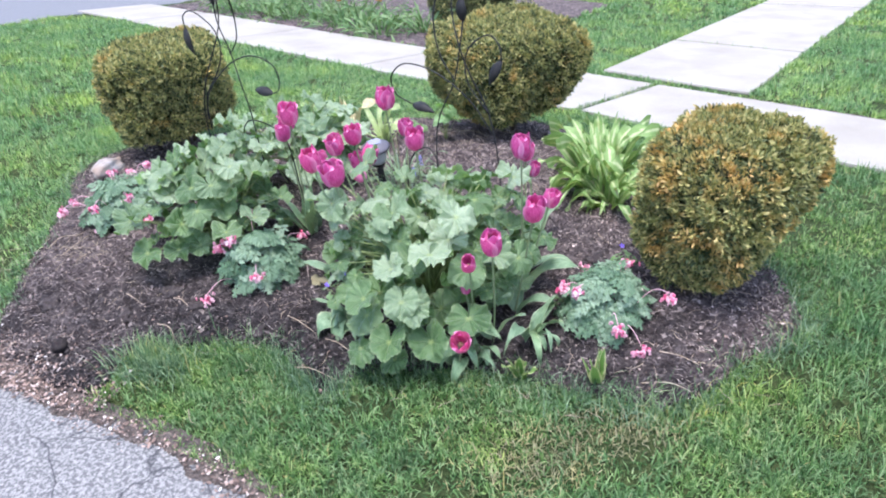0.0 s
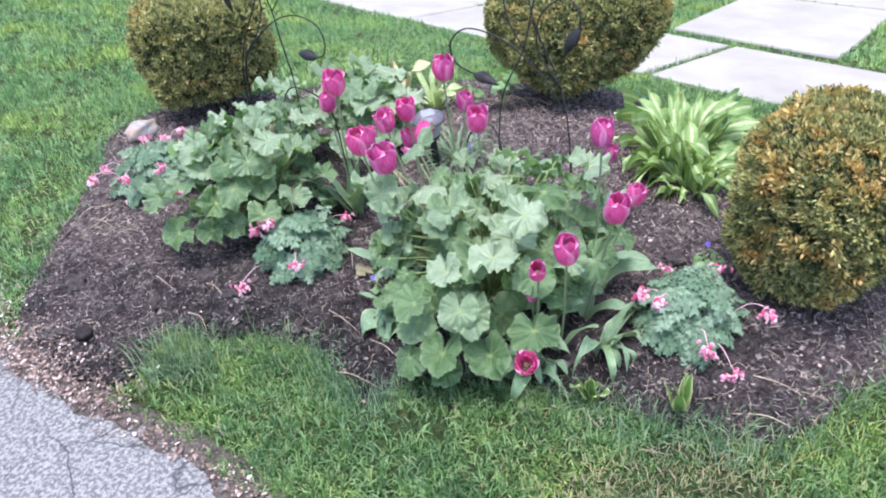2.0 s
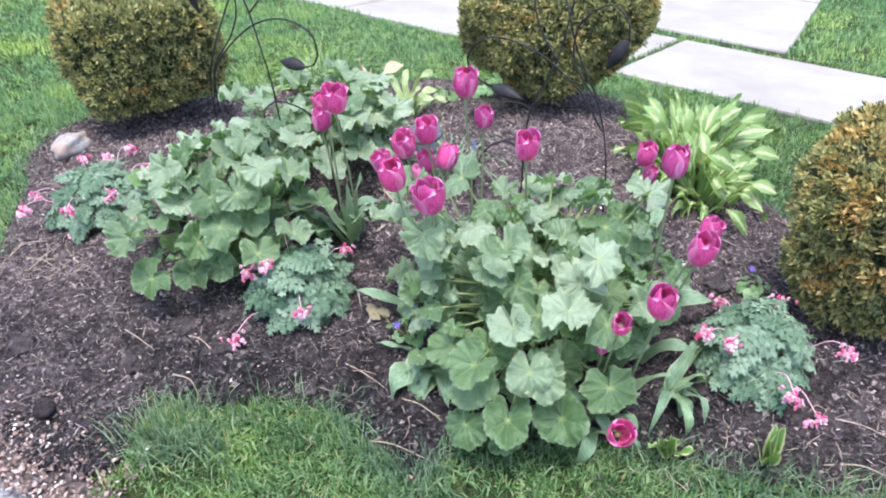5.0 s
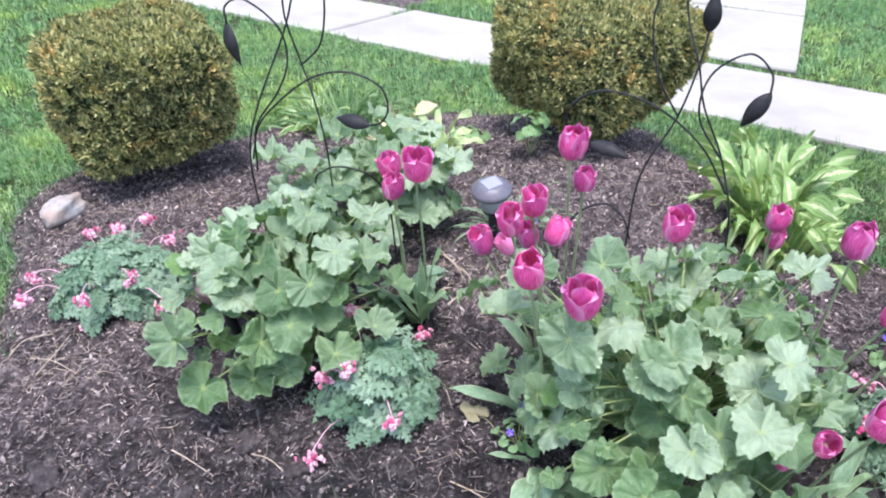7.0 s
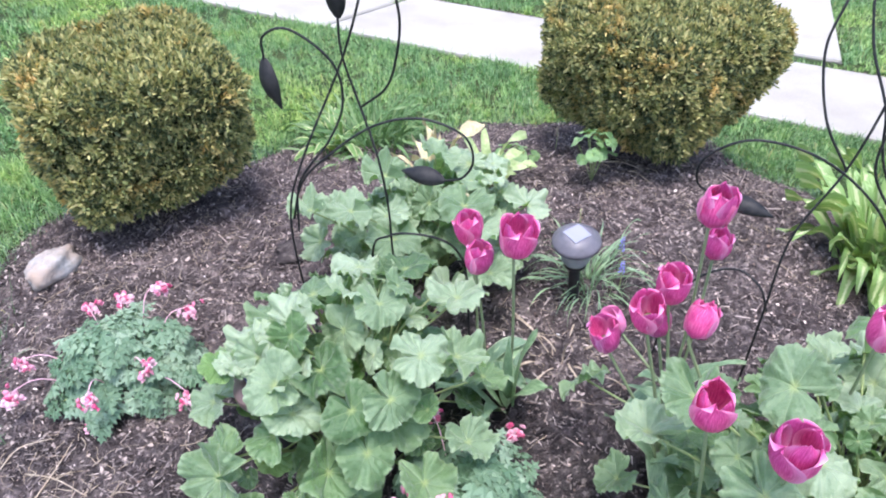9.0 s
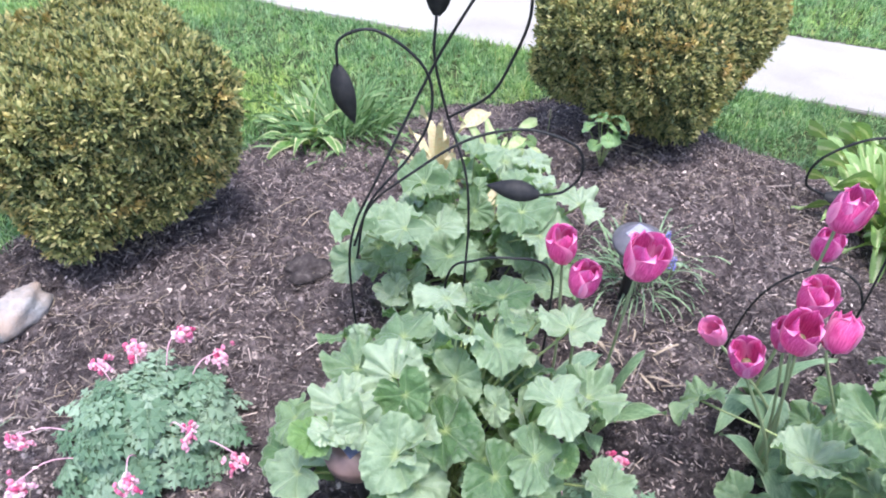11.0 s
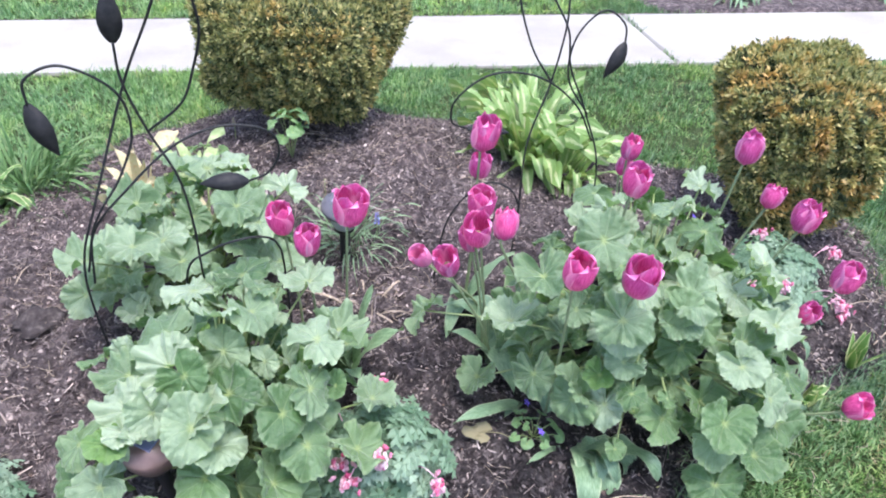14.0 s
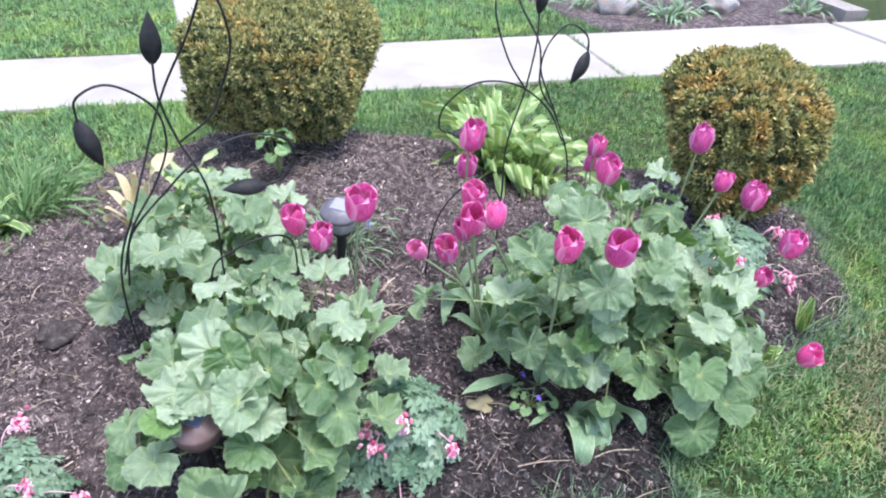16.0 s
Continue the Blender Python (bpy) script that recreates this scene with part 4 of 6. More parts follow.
# ---- clipped yew bushes ----
def bush(name, x, y, z, profile, label, tuft_count, tips="tips", tip_share=0.33, square=3.2, turn=0.0, lean=(0, 0), flat=1.0):
    """A sheared evergreen: short stems, a solid heart coloured as dark as its shade, needle sprays and young tips.
    profile: (height, radius) pairs.
    """
    base = thing(name, (x, y, z), label, "bush", "clipped bushes")
    hs, rs = np.array(profile).T
    spin = radians(turn)

    def shell(th, h, grow=1.0):
        r = np.interp(h, hs, rs)
        f = (np.abs(np.cos(th)) ** square + np.abs(np.sin(th)) ** square) ** (-1 / square)
        lump_ = 1 + 0.05 * np.sin(3 * th + 9 * h) + 0.04 * np.sin(7 * th - 14 * h + 1)
        r = r * f * lump_ * grow * 0.93
        px, py = r * np.cos(th), r * np.sin(th) * flat
        return np.stack([px * math.cos(spin) - py * math.sin(spin) + lean[0] * h, px * math.sin(spin) + py * math.cos(spin) + lean[1] * h, h], -1)

    def tuft(p):
        """Rounded tufts of growth, from -1 in the gaps to 1 on the crowns."""
        a = np.sin(95 * p[:, 0] + 31 * p[:, 2] + 2 * np.sin(37 * p[:, 1])) + np.sin(88 * p[:, 1] - 43 * p[:, 2] + 2 * np.sin(41 * p[:, 0])) + np.sin(83 * p[:, 2] + 1.5 * np.sin(52 * (p[:, 0] + p[:, 1])))
        return np.clip(a / 2.0, -1, 1)

    # closed filler shell; shows as shade through gaps in the sprays
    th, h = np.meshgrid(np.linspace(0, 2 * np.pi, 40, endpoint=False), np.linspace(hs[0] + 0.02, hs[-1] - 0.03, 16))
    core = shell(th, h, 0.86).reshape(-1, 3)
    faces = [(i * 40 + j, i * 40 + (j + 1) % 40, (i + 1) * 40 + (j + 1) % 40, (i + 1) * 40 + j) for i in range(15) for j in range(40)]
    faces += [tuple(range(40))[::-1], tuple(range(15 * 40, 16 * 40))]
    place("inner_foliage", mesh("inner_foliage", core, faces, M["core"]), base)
    for i in range(5):
        a = 2 * math.pi * i / 5 + 0.4
        st = [(0.05 * math.cos(a), 0.05 * math.sin(a), -0.03), (0.07 * math.cos(a), 0.07 * math.sin(a), 0.06), (rs[1] * 0.6 * math.cos(a), rs[1] * 0.6 * math.sin(a), hs[0] + 0.16)]
        place("stem", mesh("stem", *tube(st, 0.014, 6, 4, 0.6), M["bark"]), base)

    def sprays(part_name, num, material, depth, size, needles):
        hh = rng.uniform(hs[0], hs[-1], num * 3)
        keep = rng.uniform(size=num * 3) < (np.interp(hh, hs, rs) + 0.16) / (rs.max() + 0.16)
        hh = hh[keep][: int(num * 0.76)]
        tt = rng.uniform(0, 2 * np.pi, len(hh))
        p = shell(tt, hh)
        e = 0.01
        d1, d2 = shell(tt + e, hh) - p, shell(tt, np.clip(hh + e, hs[0], hs[-1])) - shell(tt, np.clip(hh - e, hs[0], hs[-1]))
        nrm = np.cross(d1, d2)
        nrm /= np.linalg.norm(nrm, axis=1)[:, None] + 1e-9
        # the clipped top
        top_n = num - len(hh)
        tt2, q = rng.uniform(0, 2 * np.pi, top_n), np.sqrt(rng.uniform(0, 1, top_n))
        rim = shell(tt2, np.full(top_n, hs[-1]))
        mid_top = np.array((lean[0] * hs[-1], lean[1] * hs[-1], hs[-1]))
        p2 = mid_top + (rim - mid_top) * q[:, None]
        p2[:, 2] += 0.05 * rs.max() * (1 - q ** 2) + 0.012 * wavy(p2[:, 0], p2[:, 1], 26)
        p, nrm = np.concatenate([p, p2]), np.concatenate([nrm, np.tile((0, 0, 1.0), (top_n, 1))])
        p = p - nrm * (rng.uniform(0, depth, len(p)) + 0.030 * (0.5 - 0.5 * tuft(p)))[:, None]
        if part_name == "young_growth":
            grown = tuft(p) > rng.uniform(-0.55, 0.55, len(p))
            p, nrm = p[grown], nrm[grown]
        p, nrm = np.repeat(p, needles, 0), np.repeat(nrm, needles, 0)
        m = len(p)
        go = nrm * rng.uniform(0.3, 1.1, m)[:, None] + 0.75 * rng.normal(size=(m, 3)) + np.array((0, 0, 0.35))
        go /= np.linalg.norm(go, axis=1)[:, None]
        sd = np.cross(go, rng.normal(size=(m, 3)))
        sd /= np.linalg.norm(sd, axis=1)[:, None]
        ln, wd = (size * rng.uniform(0.6, 1.3, m))[:, None], (size * 0.17 * rng.uniform(0.8, 1.3, m))[:, None]
        p = p + 0.006 * rng.normal(size=(m, 3))
        v = np.stack([p, p + go * ln * 0.5 + sd * wd, p + go * ln, p + go * ln * 0.5 - sd * wd], 1).reshape(-1, 3)
        place(part_name, mesh(part_name, v, np.arange(4 * m).reshape(-1, 4), M[material], smooth=False), base)

    sprays("foliage", int(tuft_count * 1.5), "needles", 0.028, 0.023, 6)
    sprays("young_growth", int(tuft_count * 3.0 * tip_share), tips, 0.004, 0.0215, 4)
    return base


bush("yew_bush", -1.455, 4.15, bz(-1.455, 4.15), [(0.125, 0.26), (0.155, 0.30), (0.22, 0.322), (0.38, 0.332), (0.49, 0.332), (0.54, 0.312), (0.565, 0.275)], "clipped rounded yew bush with yellow-green tips on the mulch", 6600, "tips", 1.0, 4.4, 20)
bush("yew_bush", 0.370, 4.235, bz(0.370, 4.235), [(0.165, 0.28), (0.195, 0.32), (0.27, 0.355), (0.38, 0.385), (0.50, 0.39), (0.565, 0.37), (0.605, 0.325)], "large clipped square yew bush with yellow-green tips", 8200, "tips", 1.0, 4.4, 30)
bush("yew_bush", 0.938, 2.445, bz(0.938, 2.445), [(0.05, 0.13), (0.10, 0.16), (0.20, 0.215), (0.33, 0.265), (0.43, 0.275), (0.495, 0.26), (0.535, 0.21), (0.55, 0.16)], "clipped yew bush with many bronze-orange tips at the bed's edge", 6200, "tips_orange", 1.25, 3.4, 44, (0.22, 0.12))
p = on_path(-5.75, 6.55)
bush("yew_bush", p[0], p[1], gz(*p), [(0.02, 0.35), (0.2, 0.45), (0.5, 0.5), (0.75, 0.42), (0.85, 0.3)], "clipped yew bush in the border beyond the path", 3600, "tips", 0.5, 3.2, 30)


# ---- crinkled broad leaves of the hollyhock clumps ----
def broad_leaf(seed, cup=0.18, ruffle=0.09, lobes=7, rings=10, around=112, depth=0.06, pleat=0.08, teeth=0.028):
    """A round leaf about 2 across, pleated along its veins, with shallow lobes, a scalloped rim and its stalk at the origin; its tip points to +y."""
    r_ = random.Random(seed)
    ph = [r_.uniform(0, 6.28) for _ in range(6)]
    fold = r_.uniform(-0.25, 0.40)
    droop = r_.uniform(0.05, 0.60)
    verts, uv, faces = [(0, 0, 0)], [(0, 0)], []
    for i in range(1, rings + 1):
        s = i / rings
        for j in range(around + 1):
            a = -math.pi + 2 * math.pi * j / around
            notch = 1 - 0.74 * math.exp(-((math.pi - abs(a)) / 0.27) ** 2)
            lobe = 2 * abs(math.cos(lobes * a / 2)) ** 0.8 - 1
            rim = notch * (0.89 + depth * lobe + teeth * (abs(math.cos(2 * lobes * a + ph[0])) - 0.6) * s ** 4 + 0.07 * math.cos(2 * a + ph[1]) + 0.05 * math.cos(3 * a + ph[5]))
            rr = s * rim
            x, y = rr * math.sin(a), rr * math.cos(a)
            q = noise.noise(Vector((2.1 * x + seed * 3.7, 2.1 * y, 0.3 * seed)))
            q2 = noise.noise(Vector((6.5 * x + seed, 6.5 * y, 1.3 * seed)))
            vein = 1 - 2 * abs((lobes * a / (2 * math.pi)) % 1.0 - 0.5)
            z = cup * s ** 1.3 * (0.7 + 0.3 * math.cos(a + ph[2])) + ruffle * s ** 2.4 * (math.sin(4 * a + ph[3]) + 0.6 * math.sin(7 * a + ph[4]) + 0.34 * math.sin(13 * a + ph[1])) + 0.36 * ruffle * s ** 6 * math.sin(21 * a + ph[2])
            z += pleat * s ** 1.2 * math.sin(math.pi * 0.72 * vein) - droop * s ** 2.6 * (0.55 + 0.45 * math.cos(a)) + fold * abs(x) + 0.24 * q * s + 0.09 * q2 * s
            verts.append((x, y, z))
            uv.append((a / (2 * math.pi) + 0.5 / lobes + 2, s))
    w = around + 1
    for j in range(around):
        faces.append((0, 1 + j + 1, 1 + j))
        for i in range(rings - 1):
            k0 = 1 + i * w + j
            faces.append((k0, k0 + 1, k0 + 1 + w, k0 + w))
    return verts, faces, uv


LEAVES = []
for s in range(16):
    v, f, uvs = broad_leaf(s, 0.08 + 0.10 * (s % 5), 0.058 + 0.032 * (s % 4), 7, depth=0.015 + 0.018 * (s % 3), pleat=0.06 + 0.022 * (s % 4), teeth=0.04)
    LEAVES.append(mesh("leaf", v, f, M["leaf"], uvs))
PALE = []
for s in range(12):
    v, f, uvs = broad_leaf(20 + s, 0.10 + 0.11 * (s % 5), 0.085 + 0.034 * (s % 4), 7, depth=0.022 + 0.020 * (s % 3), pleat=0.09 + 0.028 * (s % 4), teeth=0.05)
    PALE.append(mesh("leaf", v, f, M["pale_leaf"], uvs))
YOUNG = []
for s in range(3):
    v, f, uvs = broad_leaf(40 + s, 0.45, 0.05, 7)
    YOUNG.append(mesh("leaf", v, f, M["young_leaf"], uvs))


def add_leaf(clump, base_at, at, normal, forward, size, young=False, stalk=0.0032, kinds=LEAVES):
    """A leaf and its stalk, in the clump's axes."""
    me = rnd.choice(YOUNG if young else kinds)
    place("leaf", me, clump, axes(at, normal, forward, size, rnd.uniform(0.9, 1.12)))
    a, b = np.array(base_at, float), np.array(at, float)
    mid_p = a * 0.45 + b * 0.55 + np.array((0, 0, 0.10 * np.linalg.norm((b - a)[:2]) + 0.01)) - np.array((*(b - a)[:2], 0)) * 0.12
    place("leaf_stalk", mesh("leaf_stalk", *tube([a, mid_p, b], stalk, 5, 4, 0.75), M["stalk"]), clump)


def leaf_clump(name, x, y, rx, ry, height, num, size, label, inner=0.3, skew=(0, 0), low=0.10, seed=1, top_flat=0.75, known=(), gap=None, kinds=LEAVES, pale_share=0.5):
    """A mound of broad leaves. rx, ry: its reach; height: its top; known: the outer leaves, each by its stalk's end and its tip."""
    rr = random.Random(seed)
    z0 = bz(x, y)
    clump = thing(name, (x, y, z0), label, "plant", "hollyhock clumps")
    o = Vector((x, y, z0))
    mids = []
    for hx, hy, hz, tx, ty, tz in known:
        hub, tip = Vector((hx, hy, hz)) - o, Vector((tx, ty, hz + 0.5 * (tz - hz))) - o
        fwd = tip - hub
        sz = min(max(0.85 * fwd.length, 0.050), 0.070)
        fwd.normalize()
        out = Vector((hub.x, hub.y, 0)).normalized()
        nrm = Vector((rr.gauss(0, 0.22), rr.gauss(0, 0.22), 1)) + out * 0.40
        nrm -= fwd * nrm.dot(fwd)
        mids.append(hub + fwd * sz * 0.5)
        # pale copy high up, dark copy low: skylight and shade set by colour
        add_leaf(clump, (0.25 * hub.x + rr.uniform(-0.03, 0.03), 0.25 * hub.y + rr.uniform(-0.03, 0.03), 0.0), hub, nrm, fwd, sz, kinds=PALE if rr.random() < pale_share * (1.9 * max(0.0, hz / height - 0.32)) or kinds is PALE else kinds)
    gold = math.pi * (3 - math.sqrt(5))
    for i in range(num):
        t = (i + 0.5) / num
        e = math.asin(1 - t * 0.97)
        a = gold * i + rr.uniform(-0.4, 0.4)
        shrink = rr.uniform(0.70, 1.04)
        c = math.cos(e)
        deep = 0.72 if i % 4 == 3 else 1.0
        at = Vector((rx * c * math.cos(a) * shrink * deep + skew[0] * math.sin(e), ry * c * math.sin(a) * shrink * deep + skew[1] * math.sin(e), low + (height - low) * math.sin(e) ** top_flat * rr.uniform(0.74, 1.06) * deep))
        if gap and (at + o - Vector(gap[:3])).length < gap[3]:
            continue
        if any((at - q).length < 0.050 for q in mids):
            continue
        out = Vector((c * math.cos(a) / rx, c * math.sin(a) / ry, 0))
        out = out.normalized() if out.length > 1e-6 else Vector((1, 0, 0))
        tilt = 0.04 + 0.40 * c ** 1.6 + rr.gauss(0, 0.32)
        nrm = Vector((0, 0, 1)) * math.cos(tilt) + out * math.sin(tilt)
        nrm += Vector((rr.gauss(0, 0.36), rr.gauss(0, 0.36), 0))
        fwd = out + Vector((rr.gauss(0, 0.55), rr.gauss(0, 0.55), -0.2))
        sz = size * rr.choice((0.5, 0.7, 0.85, 1.0, 1.1, 1.2)) * (0.85 + 0.3 * c)
        # same choice here: the mound's lit top gets more pale leaves
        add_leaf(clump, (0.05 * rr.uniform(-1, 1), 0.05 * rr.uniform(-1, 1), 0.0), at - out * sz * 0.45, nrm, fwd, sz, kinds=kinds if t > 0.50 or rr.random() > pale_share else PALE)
    for i in range(int(num * inner)):
        a, q = rr.uniform(0, 2 * math.pi), rr.uniform(0.1, 0.8)
        at = Vector((rx * q * math.cos(a) + skew[0] * 0.6, ry * q * math.sin(a) + skew[1] * 0.6, height * rr.uniform(0.30, 0.75)))
        nrm = Vector((rr.uniform(-0.5, 0.5), rr.uniform(-0.5, 0.5), 1))
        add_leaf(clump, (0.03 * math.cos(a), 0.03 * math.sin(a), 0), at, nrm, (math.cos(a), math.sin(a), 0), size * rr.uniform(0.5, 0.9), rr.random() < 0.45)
    return clump


leaf_clump("hollyhock_plant", -0.89, 2.96, 0.34, 0.31, 0.465, 84, 0.054, "large mound of crinkled grey-green hollyhock leaves", 0.35, (0.02, 0.02), 0.08, 5, gap=(-1.12, 2.88, 0.28, 0.11), pale_share=0.8, known=(
    (-0.976, 2.976, 0.433, -1.02, 3.06, 0.41), (-1.067, 2.981, 0.375, -1.14, 3.04, 0.33), (-1.015, 2.849, 0.400, -1.097, 2.868, 0.39), (-0.924, 2.859, 0.410, -0.894, 2.784, 0.44), (-0.859, 2.713, 0.323, -0.845, 2.643, 0.243),
    (-1.17, 2.96, 0.25, -1.243, 3.00, 0.22), (-1.033, 2.802, 0.306, -1.077, 2.87, 0.30), (-0.876, 2.761, 0.396, -0.85, 2.70, 0.35), (-0.801, 2.770, 0.397, -0.746, 2.742, 0.32), (-0.732, 2.827, 0.441, -0.65, 2.827, 0.41),
    (-0.929, 3.072, 0.412, -0.99, 3.15, 0.40), (-0.63, 2.975, 0.43, -0.56, 3.03, 0.43), (-1.143, 2.747, 0.283, -1.23, 2.78, 0.23), (-1.145, 2.812, 0.245, -1.23, 2.84, 0.18), (-0.974, 2.703, 0.164, -0.99, 2.63, 0.12), (-0.658, 2.847, 0.396, -0.60, 2.80, 0.36)) + (
    (-0.82, 3.13, 0.42, -0.83, 3.21, 0.41), (-0.72, 3.09, 0.43, -0.66, 3.15, 0.43), (-1.02, 3.07, 0.36, -1.10, 3.10, 0.33), (-0.66, 2.74, 0.26, -0.62, 2.69, 0.22), (-0.76, 2.68, 0.24, -0.74, 2.61, 0.20), (-1.10, 2.70, 0.16, -1.16, 2.65, 0.12), (-0.985, 2.86, 0.39, -1.01, 2.93, 0.34)))
MOUND_DRIVE = (
    (-0.349, 2.617, 0.371, -0.40, 2.69, 0.36), (-0.368, 2.854, 0.240, -0.44, 2.86, 0.20), (-0.315, 2.549, 0.217, -0.368, 2.512, 0.18), (-0.349, 2.682, 0.114, -0.41, 2.69, 0.07), (-0.242, 2.391, 0.426, -0.302, 2.365, 0.39), (-0.107, 2.332, 0.409, -0.13, 2.27, 0.37),
    (-0.281, 2.374, 0.235, -0.339, 2.35, 0.20), (-0.215, 2.262, 0.227, -0.24, 2.19, 0.15), (-0.169, 2.15, 0.21, -0.15, 2.07, 0.15), (-0.293, 2.59, 0.494, -0.33, 2.52, 0.48), (-0.158, 2.535, 0.551, -0.21, 2.61, 0.53))
MOUND_LAWN = (
    (-0.10, 2.07, 0.16, -0.12, 2.00, 0.08), (0.03, 2.07, 0.15, 0.04, 1.99, 0.08), (-0.20, 2.10, 0.12, -0.26, 2.06, 0.05), (0.15, 2.11, 0.20, 0.17, 2.03, 0.13), (-0.10, 2.10, 0.06, -0.11, 2.04, 0.04),
    (-0.018, 2.111, 0.261, 0.05, 2.06, 0.20), (-0.267, 2.401, 0.481, -0.255, 2.31, 0.46), (0.049, 2.173, 0.403, 0.036, 2.09, 0.39), (-0.047, 2.101, 0.287, -0.06, 2.04, 0.21), (-0.169, 2.147, 0.276, -0.23, 2.13, 0.19), (-0.075, 2.18, 0.358, -0.09, 2.115, 0.33),
    (0.193, 2.435, 0.434, 0.28, 2.46, 0.45), (0.135, 2.263, 0.476, 0.209, 2.256, 0.45), (-0.071, 2.339, 0.46, -0.059, 2.25, 0.44), (0.25, 2.78, 0.33, 0.22, 2.86, 0.32), (0.326, 2.525, 0.457, 0.38, 2.58, 0.45))
leaf_clump("hollyhock_plant", 0.03, 2.46, 0.43, 0.36, 0.465, 132, 0.050, "broad dense mound of grey-green hollyhock leaves among tulips", 0.35, (0.0, 0.03), 0.06, 8, known=MOUND_DRIVE + MOUND_LAWN, pale_share=0.72)
leaf_clump("hollyhock_plant", -0.62, 3.52, 0.36, 0.25, 0.33, 62, 0.053, "low spreading mound of pale green hollyhock leaves", 0.3, (0.02, 0.02), 0.07, 12, kinds=PALE, known=(
    (-0.727, 3.435, 0.316, -0.74, 3.36, 0.30), (-0.818, 3.398, 0.375, -0.90, 3.40, 0.36), (-0.71, 3.576, 0.344, -0.79, 3.60, 0.34), (-0.34, 3.44, 0.28, -0.29, 3.50, 0.27), (-0.525, 3.404, 0.337, -0.56, 3.33, 0.32), (-0.50, 3.35, 0.30, -0.46, 3.28, 0.27),
    (-0.723, 3.364, 0.290, -0.70, 3.29, 0.25), (-0.92, 3.43, 0.37, -0.99, 3.45, 0.35), (-0.40, 3.60, 0.32, -0.34, 3.64, 0.33), (-0.56, 3.62, 0.36, -0.58, 3.70, 0.36), (-0.85, 3.52, 0.31, -0.92, 3.56, 0.28), (-0.43, 3.50, 0.33, -0.37, 3.50, 0.33),
    (-0.60, 3.27, 0.16, -0.61, 3.19, 0.13), (-0.48, 3.30, 0.18, -0.44, 3.23, 0.15), (-0.78, 3.34, 0.18, -0.83, 3.28, 0.14)))


# ---- strap and blade leaves ----
def strap(length, width, bend, rise, segs=9, cross=4, wave=0.0, point=0.5, seed=0.0, fold=0.25):
    """A lance-shaped leaf from the origin towards +y, rising and arching over."""
    verts, uv, faces = [], [], []
    x = z = 0.0
    y = 0.0
    ang = rise
    for i in range(segs + 1):
        t = i / segs
        w = width * (math.sin(math.pi * min(1, t ** point * 0.95 + 0.05)) ** 0.7) if t < 1 else 0.0005
        for j in range(cross + 1):
            u = j / cross - 0.5
            wav = wave * math.sin(9 * t + seed + 2.5 * u) * abs(u) * 2
            verts.append((u * 2 * w, y - math.sin(ang) * (abs(u) * 2) ** 2 * w * fold * -1, z + math.cos(ang) * (abs(u) * 2) ** 2 * w * fold + wav))
            uv.append((j / cross, t))
        y += math.cos(ang) * length / segs
        z += math.sin(ang) * length / segs
        ang -= bend / segs * (0.5 + t)
    for i in range(segs):
        for j in range(cross):
            a = i * (cross + 1) + j
            faces.append((a, a + 1, a + cross + 2, a + cross + 1))
    return verts, faces, uv


# ---- tulips ----
def petal(openness, inner):
    """One broad cupped petal, 1 high, rooted at the origin, on the +x side of the flower."""
    verts, uv, faces = [], [], []
    nu, nv = 10, 14
    close = 0.34 * max(0.0, 1 - openness / 0.45)
    for i in range(nv + 1):
        t = 1 - (1 - i / nv) ** 1.8
        belly = 0.40 * math.sin(math.pi * (0.09 + 0.53 * t ** 0.72)) ** 0.65 * (1 - close * t ** 2.6) + max(0.0, openness - 0.1) * 0.30 * t ** 2.2
        belly *= 0.86 if inner else 1.0
        half = (1.10 if inner else 1.28) * max(0.004, 1 - abs((t - 0.50) / 0.502) ** 2.5) ** 0.5
        for j in range(nu + 1):
            u = j / nu * 2 - 1
            a = u * half
            curl = 0.07 * t ** 3 * (abs(u) - 0.35) + 0.035 * math.sin(4 * u + 6 * t + (2 if inner else 0)) * t * t
            r = belly * (1 + 0.09 * u * u * (1 if not inner else -1)) + curl
            z = 0.96 * t * (1 - 0.07 * u * u * t * t) * (1 - 0.06 * openness * t) * (1.03 if inner else 1.0) + 0.03 * math.sin(5 * u + (1 if inner else 3)) * t ** 4
            verts.append((r * math.cos(a), r * math.sin(a), z))
            uv.append((j / nu, t))
    for i in range(nv):
        for j in range(nu):
            k0 = i * (nu + 1) + j
            faces.append((k0, k0 + 1, k0 + nu + 2, k0 + nu + 1))
    return verts, faces, uv


PETALS = {}
for op in (0.0, 0.25, 0.5, 1.2):
    for inn in (0, 1):
        for mt in ("petal", "faded_petal"):
            v, f, uvs = petal(op if op > 0.4 else 0.55 * op, inn)
            PETALS[op, inn, mt] = mesh("petal", v, f, M[mt], uvs)
v, f = lathe([(0.001, 0.0), (0.06, 0.02), (0.10, 0.12), (0.09, 0.3), (0.12, 0.36), (0.02, 0.38)], 8)
HEART = mesh("flower_heart", v, f, M["heart"])
STRAPS = []
for s in range(5):
    v, f, uvs = strap(1.0, 0.105 + 0.012 * s, 1.2 + 0.25 * s, 1.25 - 0.08 * s, 10, 4, 0.035, 0.55, s)
    STRAPS.append(mesh("leaf", v, f, M["tulip_leaf"], uvs))


